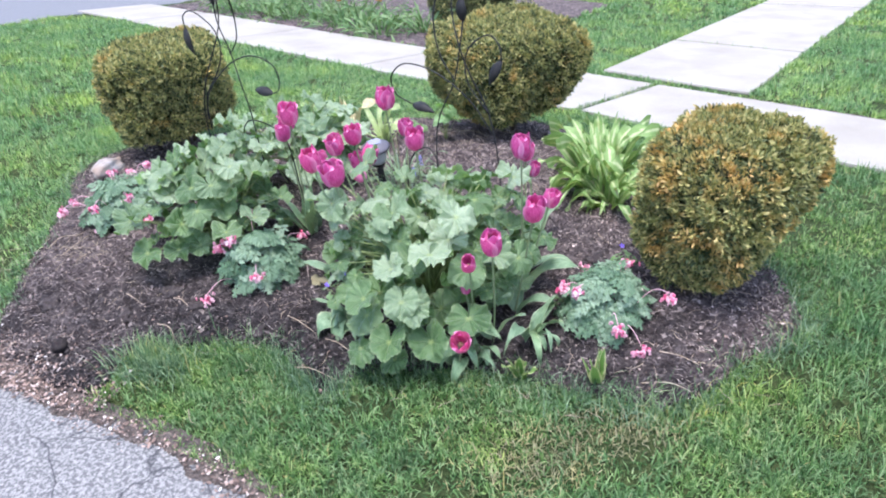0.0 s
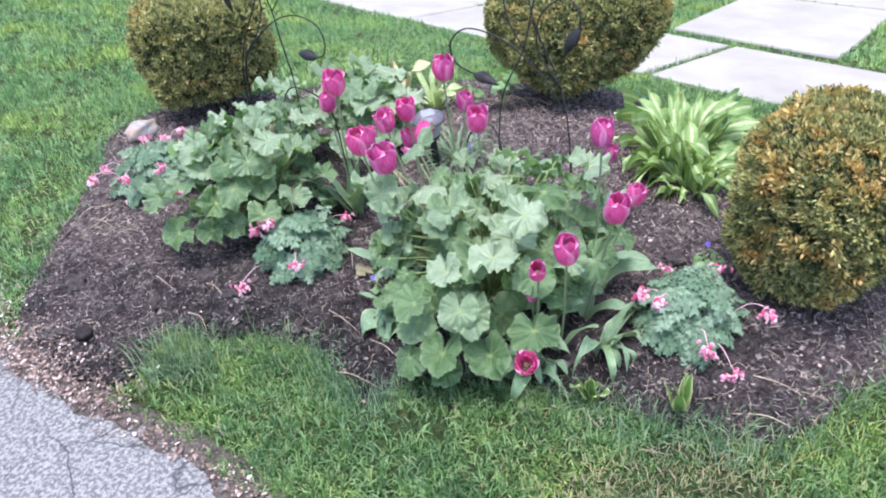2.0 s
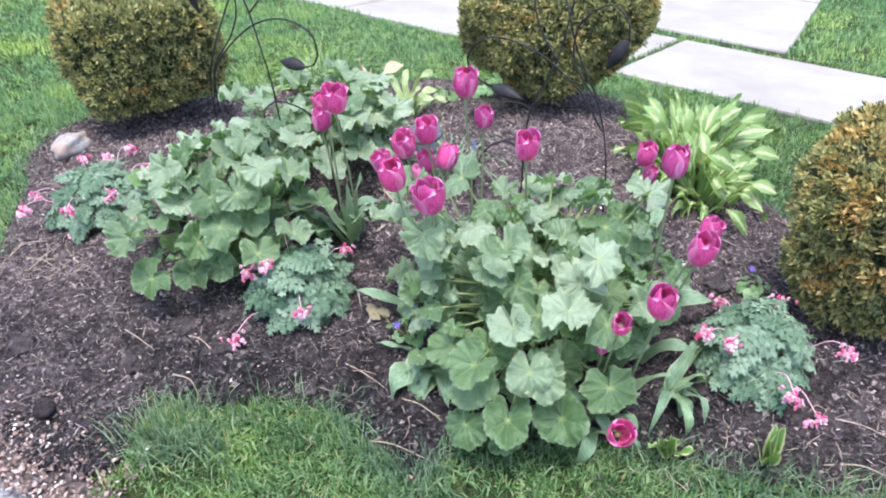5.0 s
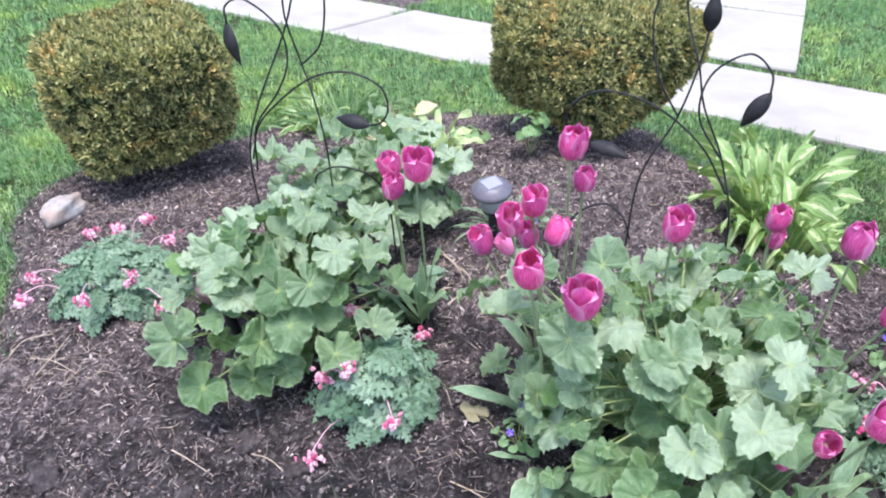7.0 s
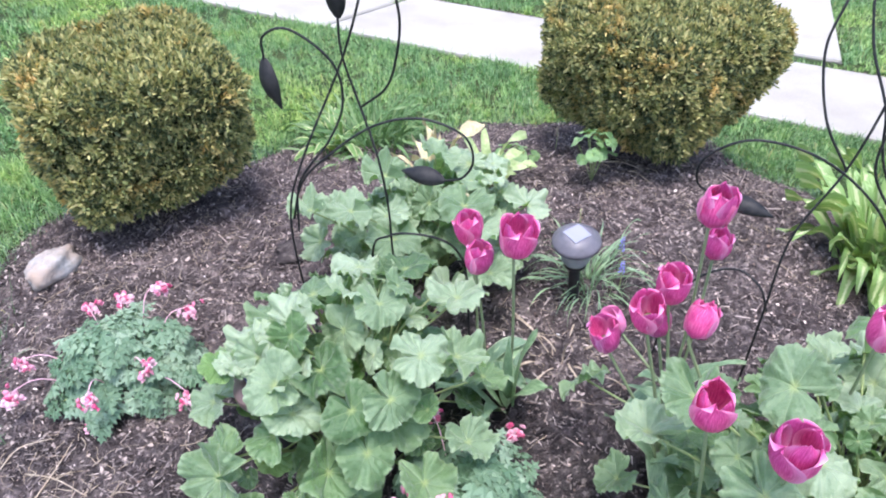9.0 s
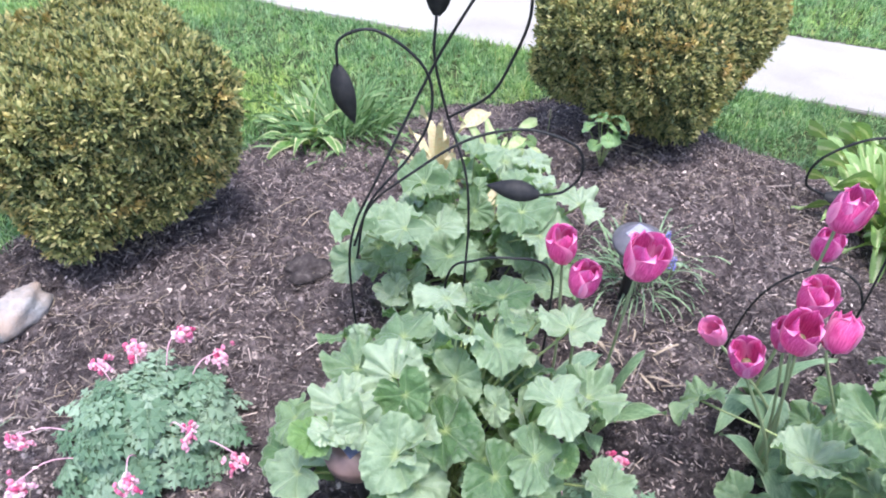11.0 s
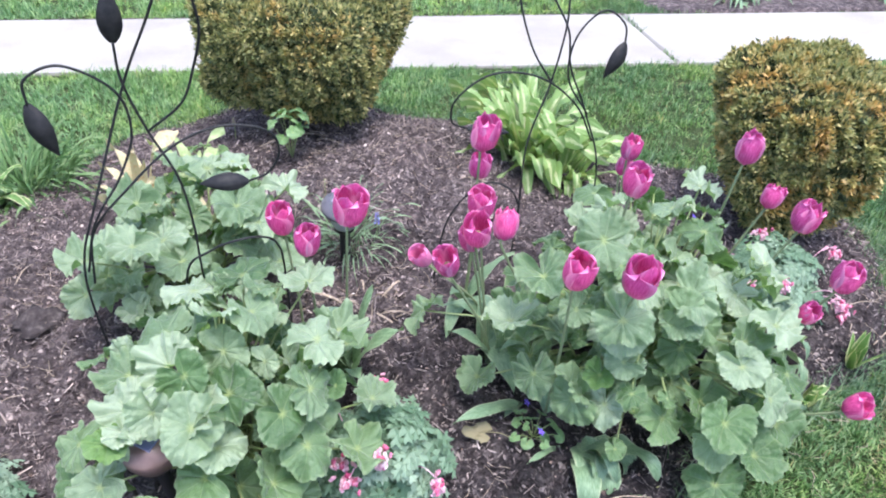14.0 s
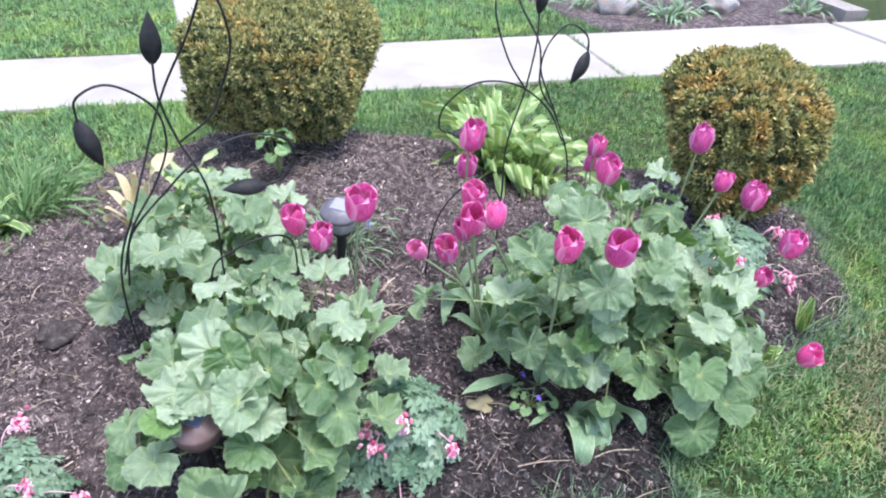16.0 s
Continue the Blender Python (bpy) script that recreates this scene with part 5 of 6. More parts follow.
def tulip(x, y, z, bx, by, size=0.078, op=0.25, tilt=(0, 0), faded=False, leaves=2, label="magenta tulip in bloom with a green stem"):
    """x, y, z: the middle of the flower; bx, by: where its stem leaves the ground."""
    b = bz(bx, by)
    size *= 1.07
    t = thing("tulip", (bx, by, b), label, "tulip", "tulips")
    top = np.array((x - bx, y - by, z - b))
    up = Vector((tilt[0], tilt[1], 1)).normalized()
    foot = Vector(top) - up * size * 0.5
    bend = [(0, 0, -0.01), tuple(0.4 * np.array(foot) + np.array((0.006, 0, 0.02))), tuple(Vector(foot) - up * 0.02), tuple(foot)]
    place("stem", mesh("stem", *tube(bend, 0.0034, 6, 5), M["tulip_stem"]), t)
    turn = rnd.uniform(0, 120)
    flower = place("flower_heart", HEART, t, axes(foot, up, (1, 0.2, 0), size))
    for i in range(6):
        inn = i % 2
        jit = rnd.uniform(-5, 5)
        place("petal", PETALS[op, inn, "faded_petal" if faded else "petal"], flower, pose(0, 0, 0, 0, rnd.uniform(-4, 6) * (1 + op), turn + 60 * i + jit) @ Matrix.Diagonal((1, 1, rnd.uniform(0.93, 1.05), 1)))
    for i in range(leaves):
        a = rnd.uniform(0, 360)
        ln = rnd.uniform(0.17, 0.27)
        place("leaf", rnd.choice(STRAPS), t, pose(0, 0, 0.0, 0, 0, a) @ Matrix.Diagonal((ln, ln, ln, 1)))
    return t


for row in (
    (-0.245, 2.398, 0.594, -0.20, 2.47, 0.086, 0.25, (-0.05, -0.08)), (-0.330, 2.495, 0.600, -0.26, 2.52, 0.082, 0.0, (-0.1, -0.1)), (-0.116, 2.925, 0.622, -0.11, 2.93, 0.086, 0.0, (0.05, -0.05)),
    (0.355, 2.452, 0.605, 0.33, 2.47, 0.080, 0.0, (0.03, 0.0)), (0.241, 2.108, 0.474, 0.22, 2.22, 0.078, 0.0, (0.05, -0.15)), (0.128, 1.945, 0.245, 0.10, 2.12, 0.064, 0.25, (0.0, -0.60)),
    (-0.565, 3.147, 0.472, -0.56, 3.10, 0.076, 0.25, (-0.1, 0.0)), (-0.566, 3.052, 0.468, -0.55, 3.06, 0.076, 0.0, (0.05, -0.1)), (-0.501, 2.977, 0.572, -0.50, 3.02, 0.086, 0.25, (0.1, -0.1)),
    (0.392, 2.770, 0.430, 0.36, 2.74, 0.070, 0.0, (0.15, 0.0)), (0.418, 2.789, 0.344, 0.38, 2.74, 0.055, 0.0, (0.3, 0.0)), (0.441, 2.370, 0.455, 0.33, 2.44, 0.064, 0.0, (0.35, -0.1)),
    (0.374, 2.263, 0.485, 0.30, 2.35, 0.080, 0.0, (0.12, -0.1)), (-0.059, 2.968, 0.480, -0.09, 2.94, 0.068, 0.0, (0.1, 0.05)), (-0.240, 2.820, 0.535, -0.20, 2.78, 0.076, 0.25, (-0.05, 0.0)),
    (-0.305, 2.770, 0.520, -0.22, 2.75, 0.078, 0.25, (-0.12, -0.1)), (-0.245, 2.835, 0.420, -0.20, 2.78, 0.066, 0.0, (-0.2, 0.1)), (-0.183, 2.780, 0.464, -0.10, 2.66, 0.074, 0.0, (0.45, 0.3)),
    (-0.375, 2.796, 0.450, -0.22, 2.72, 0.072, 0.25, (-0.3, 0.05)), (0.009, 2.570, 0.611, 0.02, 2.60, 0.076, 0.0, (0.0, -0.1)), (0.164, 2.135, 0.389, 0.15, 2.24, 0.056, 0.0, (-0.05, -0.35)),
):
    tulip(*row)
tulip(-0.272, 2.966, 0.290, -0.12, 2.80, 0.062, 0.25, (-0.6, 0.2), True, 1, "faded pale pink tulip leaning over the mulch")
tulip(0.147, 2.195, 0.255, 0.14, 2.25, 0.040, 0.0, (0, -0.1), False, 1, "small closed purple tulip bud")


def leaf_tuft(name, x, y, num, length, width, material, label, category, spread=0.9, group="", lean=0.0, seed=1, bend=1.3, stand=0.02, wide_vary=0.3, wave=0.02, rise=1.45, point=0.62, aim=None, fan=180.0):
    """A tuft of strap leaves that rise from one root."""
    rr = random.Random(seed)
    t = thing(name, (x, y, bz(x, y) if inside(np.array([x]), np.array([y]), BED)[0] else gz(x, y)), label, category, group)
    kinds = []
    for s in range(4):
        v, f, uvs = strap(1.0, width / length * (1 + wide_vary * (s / 3 - 0.5)), bend * (0.75 + 0.2 * s), rise - 0.18 * s, 11, 4, wave, point, s)
        kinds.append(mesh("leaf", v, f, M[material], uvs))
    for i in range(num):
        a, ln = i * 137.5 + rr.uniform(-55, 55), length * rr.uniform(0.55, 1.15)
        if aim is not None:
            a = aim + rr.uniform(-fan, fan)
        tip = rr.uniform(-1, 1) * 18 * spread
        off = rr.uniform(0, stand)
        place("leaf", rr.choice(kinds), t, pose(off * math.cos(radians(a + 90)), off * math.sin(radians(a + 90)), 0, 0, 0, a) @ pose(0, 0, 0, tip - 10 * spread * (i / num), rr.uniform(-14, 14) * spread, rr.uniform(-20, 20)) @ Matrix.Diagonal((ln, ln, ln, 1)))
    return t


# tulip foliage with no flower, in front of and between the clumps
leaf_tuft("tulip_leaves", -0.52, 2.98, 8, 0.27, 0.022, "tulip_leaf", "grey-green tulip leaves with wavy pale edges", "plant", 0.45, "tulip foliage", seed=3, bend=0.6, rise=1.75, wave=0.05)
leaf_tuft("tulip_leaves", 0.34, 2.23, 13, 0.24, 0.016, "tulip_leaf", "drooping grey-green tulip leaves", "plant", 0.9, "tulip foliage", seed=4, bend=3.6, wave=0.08, rise=1.7, stand=0.05, aim=228, fan=95)
leaf_tuft("tulip_leaves", 0.13, 2.19, 11, 0.18, 0.021, "tulip_leaf", "broad grey-green tulip leaves at the lawn's edge", "plant", 1.1, "tulip foliage", seed=5, bend=2.9, wave=0.09, rise=1.5, stand=0.06, aim=185, fan=80)
leaf_tuft("tulip_leaves", -0.25, 2.41, 9, 0.20, 0.033, "tulip_leaf", "limp broad grey-green tulip leaves spreading on the mulch", "plant", 0.9, "tulip foliage", seed=6, bend=2.6, wave=0.09, rise=1.35, stand=0.05, aim=130, fan=60)
leaf_tuft("tulip_leaves", -0.27, 2.58, 3, 0.21, 0.020, "tulip_leaf", "limp grey-green tulip leaves lying out over the mulch", "plant", 0.4, "tulip foliage", seed=36, bend=1.1, wave=0.03, rise=0.55, aim=50, fan=22)
leaf_tuft("tulip_leaves", -0.30, 2.44, 2, 0.20, 0.017, "tulip_leaf", "pale limp tulip leaf lying out over the mulch", "plant", 0.3, "tulip foliage", seed=37, bend=0.9, wave=0.04, rise=0.5, aim=86, fan=12)
leaf_tuft("tulip_leaves", -0.20, 2.72, 9, 0.25, 0.021, "tulip_leaf", "upright grey-green tulip leaves below the flowers", "plant", 0.6, "tulip foliage", seed=7, bend=0.8, rise=1.6, wave=0.04)
leaf_tuft("tulip_leaves", 0.36, 2.62, 6, 0.20, 0.020, "tulip_leaf", "grey-green tulip leaves beside the mound", "plant", 0.7, "tulip foliage", seed=9, bend=1.2)
# hostas
leaf_tuft("hosta", 0.77, 3.37, 60, 0.37, 0.024, "hosta", "green hosta with cream-striped arching leaves", "hosta", 0.85, "hostas", seed=2, bend=1.35, stand=0.11, wave=0.09, rise=1.66)
leaf_tuft("hosta", 0.765, 3.175, 44, 0.27, 0.021, "hosta", "green hosta with cream-striped arching leaves", "hosta", 1.1, "hostas", seed=8, bend=1.55, stand=0.10, wave=0.09, rise=1.62)
leaf_tuft("hosta_shoot", 0.53, 2.00, 10, 0.13, 0.016, "hosta_edge", "small upright green hosta shoot with cream-edged leaves", "hosta", 0.25, "hostas", seed=14, bend=0.25, rise=1.88, stand=0.014)
leaf_tuft("hosta_shoot", 0.30, 2.05, 8, 0.095, 0.017, "hosta_edge", "small curled cream-edged shoot", "plant", 0.5, "", seed=15, bend=0.7, rise=1.85, wave=0.11)
leaf_tuft("yellow_hosta", -0.50, 4.03, 17, 0.27, 0.019, "wilted", "yellowed hosta with limp pale leaves", "hosta", 1.2, "hostas", seed=16, bend=1.5, rise=1.8, wave=0.09, stand=0.05)
leaf_tuft("hosta_shoot", -0.30, 3.99, 16, 0.23, 0.019, "yellow", "pale green hosta with broad upright leaves", "hosta", 1.0, "hostas", seed=17, bend=1.6, rise=1.65, wave=0.07, stand=0.03)
# grassy plants
leaf_tuft("daylily", -0.70, 4.54, 240, 0.24, 0.0048, "border_leaf", "arching clump of narrow green leaves at the lawn's edge", "plant", 1.3, "grassy clumps", seed=21, bend=1.8, stand=0.22)
leaf_tuft("daylily", -0.83, 4.55, 16, 0.25, 0.018, "hosta_edge", "pale variegated clump at the bed's back edge", "plant", 1.0, "grassy clumps", seed=22, bend=1.8, stand=0.06)
leaf_tuft("hyacinth_leaves", -0.16, 3.38, 120, 0.20, 0.0026, "tulip_leaf", "limp narrow leaves of faded grape hyacinths", "plant", 1.6, "grassy clumps", seed=23, bend=2.3, stand=0.10, wave=0.01)
leaf_tuft("hyacinth_leaves", -0.33, 3.10, 9, 0.13, 0.003, "twig", "dried limp yellow leaves on the mulch", "plant", 2.0, "grassy clumps", seed=24, bend=2.6, stand=0.08)


# ---- bleeding hearts: ferny blue-green foliage and pink blossoms ----
def frond(seed):
    """A divided leaf 1 long towards +y: a rib with lobed leaflets, slightly domed."""
    rr = random.Random(seed)
    verts, faces = [], []

    def leaflet(ox, oy, oz, ang, ln):
        ca, sa = math.cos(ang), math.sin(ang)
        half_shape = [(0.06, 0.16), (0.40, 0.24), (0.56, 0.42), (0.30, 0.44), (0.18, 0.50), (0.48, 0.62), (0.52, 0.82), (0.24, 0.76), (0.14, 0.84)]
        shape = [(0, 0)] + half_shape + [(0, 1.04)] + [(-a, b) for a, b in half_shape[::-1]]
        k0 = len(verts)
        droop = rr.uniform(0.0, 0.4)
        twist = rr.uniform(-0.5, 0.5)
        verts.append((ox + ln * 0.45 * sa * 1.0, oy + ln * 0.45 * ca, oz + 0.10 * ln))
        for a, b in shape:
            x, y = a * ln * 0.62, b * ln
            z = oz + 0.10 * ln * (1 - 4 * a * a) - droop * ln * b * b + twist * x * 0.6 + 0.05 * ln * math.sin(7 * b + 5 * a)
            verts.append((ox + x * ca + y * sa, oy - x * sa + y * ca, z))
        for i in range(len(shape)):
            faces.append((k0, k0 + 1 + i, k0 + 1 + (i + 1) % len(shape)))

    for i in range(4):
        t = 0.24 + 0.20 * i
        z = 0.25 * math.sin(math.pi * t * 0.8)
        for s in (-1, 1):
            leaflet(0.0, t, z, s * (1.15 - 0.12 * i) + rr.uniform(-0.15, 0.15), (0.56 - 0.07 * i) * rr.uniform(0.85, 1.15))
    leaflet(0, 0.90, 0.22, 0.0, 0.42)
    rib_v, rib_f = tube([(0, 0, 0), (0, 0.5, 0.24), (0, 0.95, 0.22)], 0.012, 4, 3)
    k0 = len(verts)
    verts += [tuple(p) for p in rib_v]
    faces += [tuple(k0 + q for q in f) for f in rib_f]
    return verts, faces


FRONDS = [mesh("leaf", *frond(s), M["ferny"], smooth=False) for s in range(5)]


def blossom_mesh(seed, num):
    """A hanging spray of small heart-shaped blossoms with flared tips."""
    rr = random.Random(seed)
    verts, faces = [], []
    for i in range(num):
        c = Vector((rr.gauss(0, 0.011), rr.gauss(0, 0.011), rr.uniform(-0.012, 0.014)))
        m = axes(c, (rr.uniform(-0.7, 0.7), rr.uniform(-0.7, 0.7), -1), (rr.uniform(-1, 1), 1, 0), rr.uniform(0.6, 0.95))
        rings = ((0.0012, 0.0), (0.0062, 0.004), (0.0070, 0.009), (0.0048, 0.015), (0.0028, 0.018), (0.0058, 0.022))
        k0 = len(verts)
        for r, h in rings:
            for j in range(6):
                w = math.pi * j / 3
                verts.append(tuple(m @ Vector((r * 1.35 * math.cos(w), r * 0.75 * math.sin(w), h))))
        for q in range(len(rings) - 1):
            faces += [(k0 + q * 6 + j, k0 + q * 6 + (j + 1) % 6, k0 + q * 6 + 6 + (j + 1) % 6, k0 + q * 6 + 6 + j) for j in range(6)]
    return mesh("blossoms", verts, faces, M["pink"], smooth=False)


BLOSSOMS = [blossom_mesh(s, 16 + 3 * s) for s in range(4)]


def bleeding_heart(x, y, rx, ry, height, num, flowers, seed, label):
    rr = random.Random(seed)
    z0 = bz(x, y)
    t = thing("bleeding_heart", (x, y, z0), label, "plant", "bleeding hearts")
    for i in range(num):
        a, q = 2.4 * i + rr.uniform(-0.3, 0.3), math.sqrt((i + 0.5) / num)
        at = Vector((rx * q * math.cos(a) * 0.82, ry * q * math.sin(a) * 0.82, height * (1 - 0.72 * q ** 2.2) * rr.uniform(0.62, 1.12)))
        tilt = 0.75 * q
        nrm = Vector((math.sin(tilt) * math.cos(a), math.sin(tilt) * math.sin(a), math.cos(tilt))) + Vector((rr.uniform(-0.3, 0.3), rr.uniform(-0.3, 0.3), 0))
        size = rr.uniform(0.064, 0.100)
        wild = 1.6 - q
        go = Vector((math.cos(a) + wild * rr.uniform(-1, 1), math.sin(a) + wild * rr.uniform(-1, 1), -0.15)).normalized()
        place("leaf", rr.choice(FRONDS), t, axes(at - go * size * 0.55, nrm, go, size))
        if i % 4 == 0:
            place("leaf_stalk", mesh("leaf_stalk", *tube([(0, 0, 0), tuple(at * 0.5 + Vector((0, 0, 0.03))), tuple(at)], 0.0018, 4, 3), M["stalk"]), t)
    for j, (fx, fy, fz) in enumerate(flowers):
        at = Vector((fx - x, fy - y, max(fz - z0, 0.02)))
        spray = place("flower_stem", mesh("flower_stem", *tube([(at.x * 0.35, at.y * 0.35, 0.02), tuple(at * 0.7 + Vector((0, 0, 0.05))), tuple(at + Vector((0, 0, 0.012)))], 0.0014, 4, 4), M["pink"]), t)
        place("blossoms", BLOSSOMS[(j + seed) % 4], spray, pose(*at, 0, 0, 70 * j))
    return t


bleeding_heart(-1.45, 3.27, 0.21, 0.18, 0.16, 96, [(-1.34, 3.40, 0.22), (-1.52, 3.38, 0.20), (-1.71, 3.33, 0.09), (-1.70, 3.20, 0.11), (-1.48, 3.10, 0.17), (-1.52, 3.14, 0.02), (-1.36, 3.17, 0.17), (-1.27, 3.36, 0.16), (-1.44, 3.43, 0.17), (-1.28, 3.14, 0.08)], 3,
               "ferny blue-green bleeding heart with pink blossoms on the mulch")
bleeding_heart(-0.67, 2.71, 0.175, 0.17, 0.16, 88, [(-0.80, 2.66, 0.185), (-0.74, 2.63, 0.235), (-0.525, 2.845, 0.10), (-0.64, 2.55, 0.12), (-0.85, 2.53, 0.03), (-0.72, 2.86, 0.22), (-0.79, 2.70, 0.19)], 6,
               "ferny blue-green bleeding heart below the hollyhock leaves")
bleeding_heart(0.60, 2.31, 0.17, 0.17, 0.16, 84, [(0.683, 2.09, 0.022), (0.70, 2.405, 0.155), (0.472, 2.325, 0.13), (0.80, 2.207, 0.15), (0.56, 2.48, 0.10), (0.61, 2.10, 0.12), (0.50, 2.25, 0.17)], 9,
               "ferny blue-green bleeding heart beside the tulips")


# ---- garden stakes: crossed iron rods with curled ends and leaves ----
def iron_leaf(base_at, tip_at, width, face):
    """A flat pointed iron leaf with a raised midrib, between two points."""
    a, b = Vector(base_at), Vector(tip_at)
    ln = (b - a).length
    m = axes(a, face, b - a, 1.0)
    verts, faces = [], []
    steps = 9
    for side in (1, -1):
        for i in range(steps + 1):
            t = i / steps
            w = width * math.sin(math.pi * (0.04 + 0.96 * t) ** 0.8) + 0.0008 if t < 1 else 0.0006
            for u in (-1, 0, 1):
                verts.append(tuple(m @ Vector((u * w, t * ln, side * 0.0008 + 0.005 * (1 - abs(u)) * math.sin(math.pi * t) + 0.010 * math.sin(math.pi * t)))))
    h = 3 * (steps + 1)
    for i in range(steps):
        for j in range(2):
            q = i * 3 + j
            faces += [(q, q + 1, q + 4, q + 3), (h + q, h + q + 3, h + q + 4, h + q + 1)]
        faces += [(i * 3, i * 3 + 3, h + i * 3 + 3, h + i * 3), (i * 3 + 2, h + i * 3 + 2, h + i * 3 + 5, i * 3 + 5)]
    return verts, faces


def stake(origin, rods, leaves, label):
    """rods and leaves are given in the garden's axes."""
    o = np.array(origin)
    t = thing("garden_stake", origin, label, "garden ornament", "garden stakes")
    for pts in rods:
        place("rod", mesh("rod", *tube(np.array(pts) - o, 0.0027, 7, 7), M["iron"]), t)
    for a, b, w, face in leaves:
        place("iron_leaf", mesh("iron_leaf", *iron_leaf(np.array(a) - o, np.array(b) - o, w, face), M["iron"]), t, label="black iron leaf")
    return t


za = bz(-0.96, 3.32)
stake((-0.86, 3.29, za), [
    [(-0.955, 3.322, za - 0.02), (-0.968, 3.320, 0.31), (-0.957, 3.313, 0.476), (-0.906, 3.289, 0.624), (-0.793, 3.292, 0.844), (-0.742, 3.215, 1.02), (-0.70, 3.19, 1.16), (-0.70, 3.21, 1.24), (-0.76, 3.25, 1.26)],
    [(-0.735, 3.245, za - 0.02), (-0.735, 3.243, 0.35), (-0.735, 3.240, 0.50), (-0.747, 3.242, 0.631), (-0.769, 3.284, 0.732), (-0.793, 3.295, 0.848), (-0.792, 3.294, 0.93)],
    [(-0.950, 3.318, 0.40), (-0.925, 3.30, 0.55), (-0.845, 3.285, 0.66), (-0.805, 3.278, 0.75), (-0.815, 3.285, 0.84), (-0.889, 3.31, 0.908), (-0.945, 3.345, 0.885), (-0.952, 3.350, 0.832)],
    [(-0.955, 3.315, 0.44), (-0.92, 3.30, 0.55), (-0.847, 3.262, 0.64), (-0.75, 3.23, 0.715), (-0.655, 3.19, 0.742), (-0.575, 3.15, 0.715), (-0.556, 3.144, 0.655), (-0.575, 3.165, 0.600), (-0.610, 3.193, 0.578)],
    [(-0.769, 3.284, 0.732), (-0.715, 3.23, 0.80), (-0.692, 3.202, 0.88), (-0.685, 3.17, 0.97), (-0.70, 3.16, 1.05), (-0.72, 3.17, 1.12)],
    [(-0.79, 3.228, za + 0.02), (-0.784, 3.226, 0.37), (-0.745, 3.17, 0.465), (-0.690, 3.12, 0.500), (-0.63, 3.12, 0.47), (-0.595, 3.128, 0.42), (-0.575, 3.14, 0.33), (-0.57, 3.14, za + 0.02)],
], [((-0.952, 3.350, 0.836), (-0.924, 3.342, 0.726), 0.021, (-0.5, -0.85, 0.1)), ((-0.792, 3.294, 0.928), (-0.792, 3.276, 1.035), 0.021, (-0.5, -0.85, 0.1)),
    ((-0.610, 3.193, 0.578), (-0.704, 3.237, 0.597), 0.020, (-0.4, -0.6, 0.7)), ((-0.76, 3.25, 1.26), (-0.82, 3.28, 1.18), 0.020, (-0.5, -0.85, 0.1))],
    "black iron garden stake of crossed rods with curled leaves")
zb = bz(0.05, 2.9)
stake((0.15, 2.9, zb), [
    [(0.045, 2.895, zb - 0.02), (0.050, 2.898, 0.30), (0.072, 2.920, 0.505), (0.145, 2.926, 0.655), (0.180, 2.93, 0.79), (0.197, 2.945, 0.872)],
    [(0.290, 2.795, zb - 0.02), (0.287, 2.808, 0.37), (0.262, 2.87, 0.55), (0.205, 2.91, 0.69), (0.175, 2.92, 0.80), (0.160, 2.99, 0.90), (0.17, 3.05, 1.02), (0.22, 3.06, 1.07), (0.26, 3.03, 1.04)],
    [(0.262, 2.865, 0.55), (0.195, 2.905, 0.665), (0.205, 2.91, 0.775), (0.279, 2.889, 0.831), (0.318, 2.845, 0.80), (0.321, 2.833, 0.749)],
    [(0.275, 2.84, 0.47), (0.20, 2.87, 0.60), (0.085, 2.92, 0.70), (-0.031, 2.982, 0.725), (-0.095, 3.035, 0.66), (-0.085, 3.055, 0.58), (-0.026, 3.048, 0.537)],
    [(0.150, 2.926, 0.66), (0.10, 2.97, 0.76), (0.09, 3.02, 0.88), (0.12, 3.04, 0.97)],
    [(-0.10, 3.06, zb + 0.01), (-0.085, 3.05, 0.22), (-0.05, 3.02, 0.33), (0.01, 2.982, 0.378), (0.045, 2.93, 0.365), (0.06, 2.90, 0.31)],
], [((0.321, 2.833, 0.752), (0.272, 2.847, 0.662), 0.020, (-0.6, -0.7, 0.2)), ((0.197, 2.945, 0.870), (0.202, 2.959, 0.965), 0.020, (-0.4, -0.9, 0.1)), ((-0.026, 3.048, 0.537), (0.058, 2.970, 0.529), 0.020, (-0.3, -0.5, 0.8)), ((0.26, 3.03, 1.04), (0.29, 3.0, 0.95), 0.02, (-0.4, -0.9, 0.1))],
    "black iron garden stake of crossed rods with curled leaves")


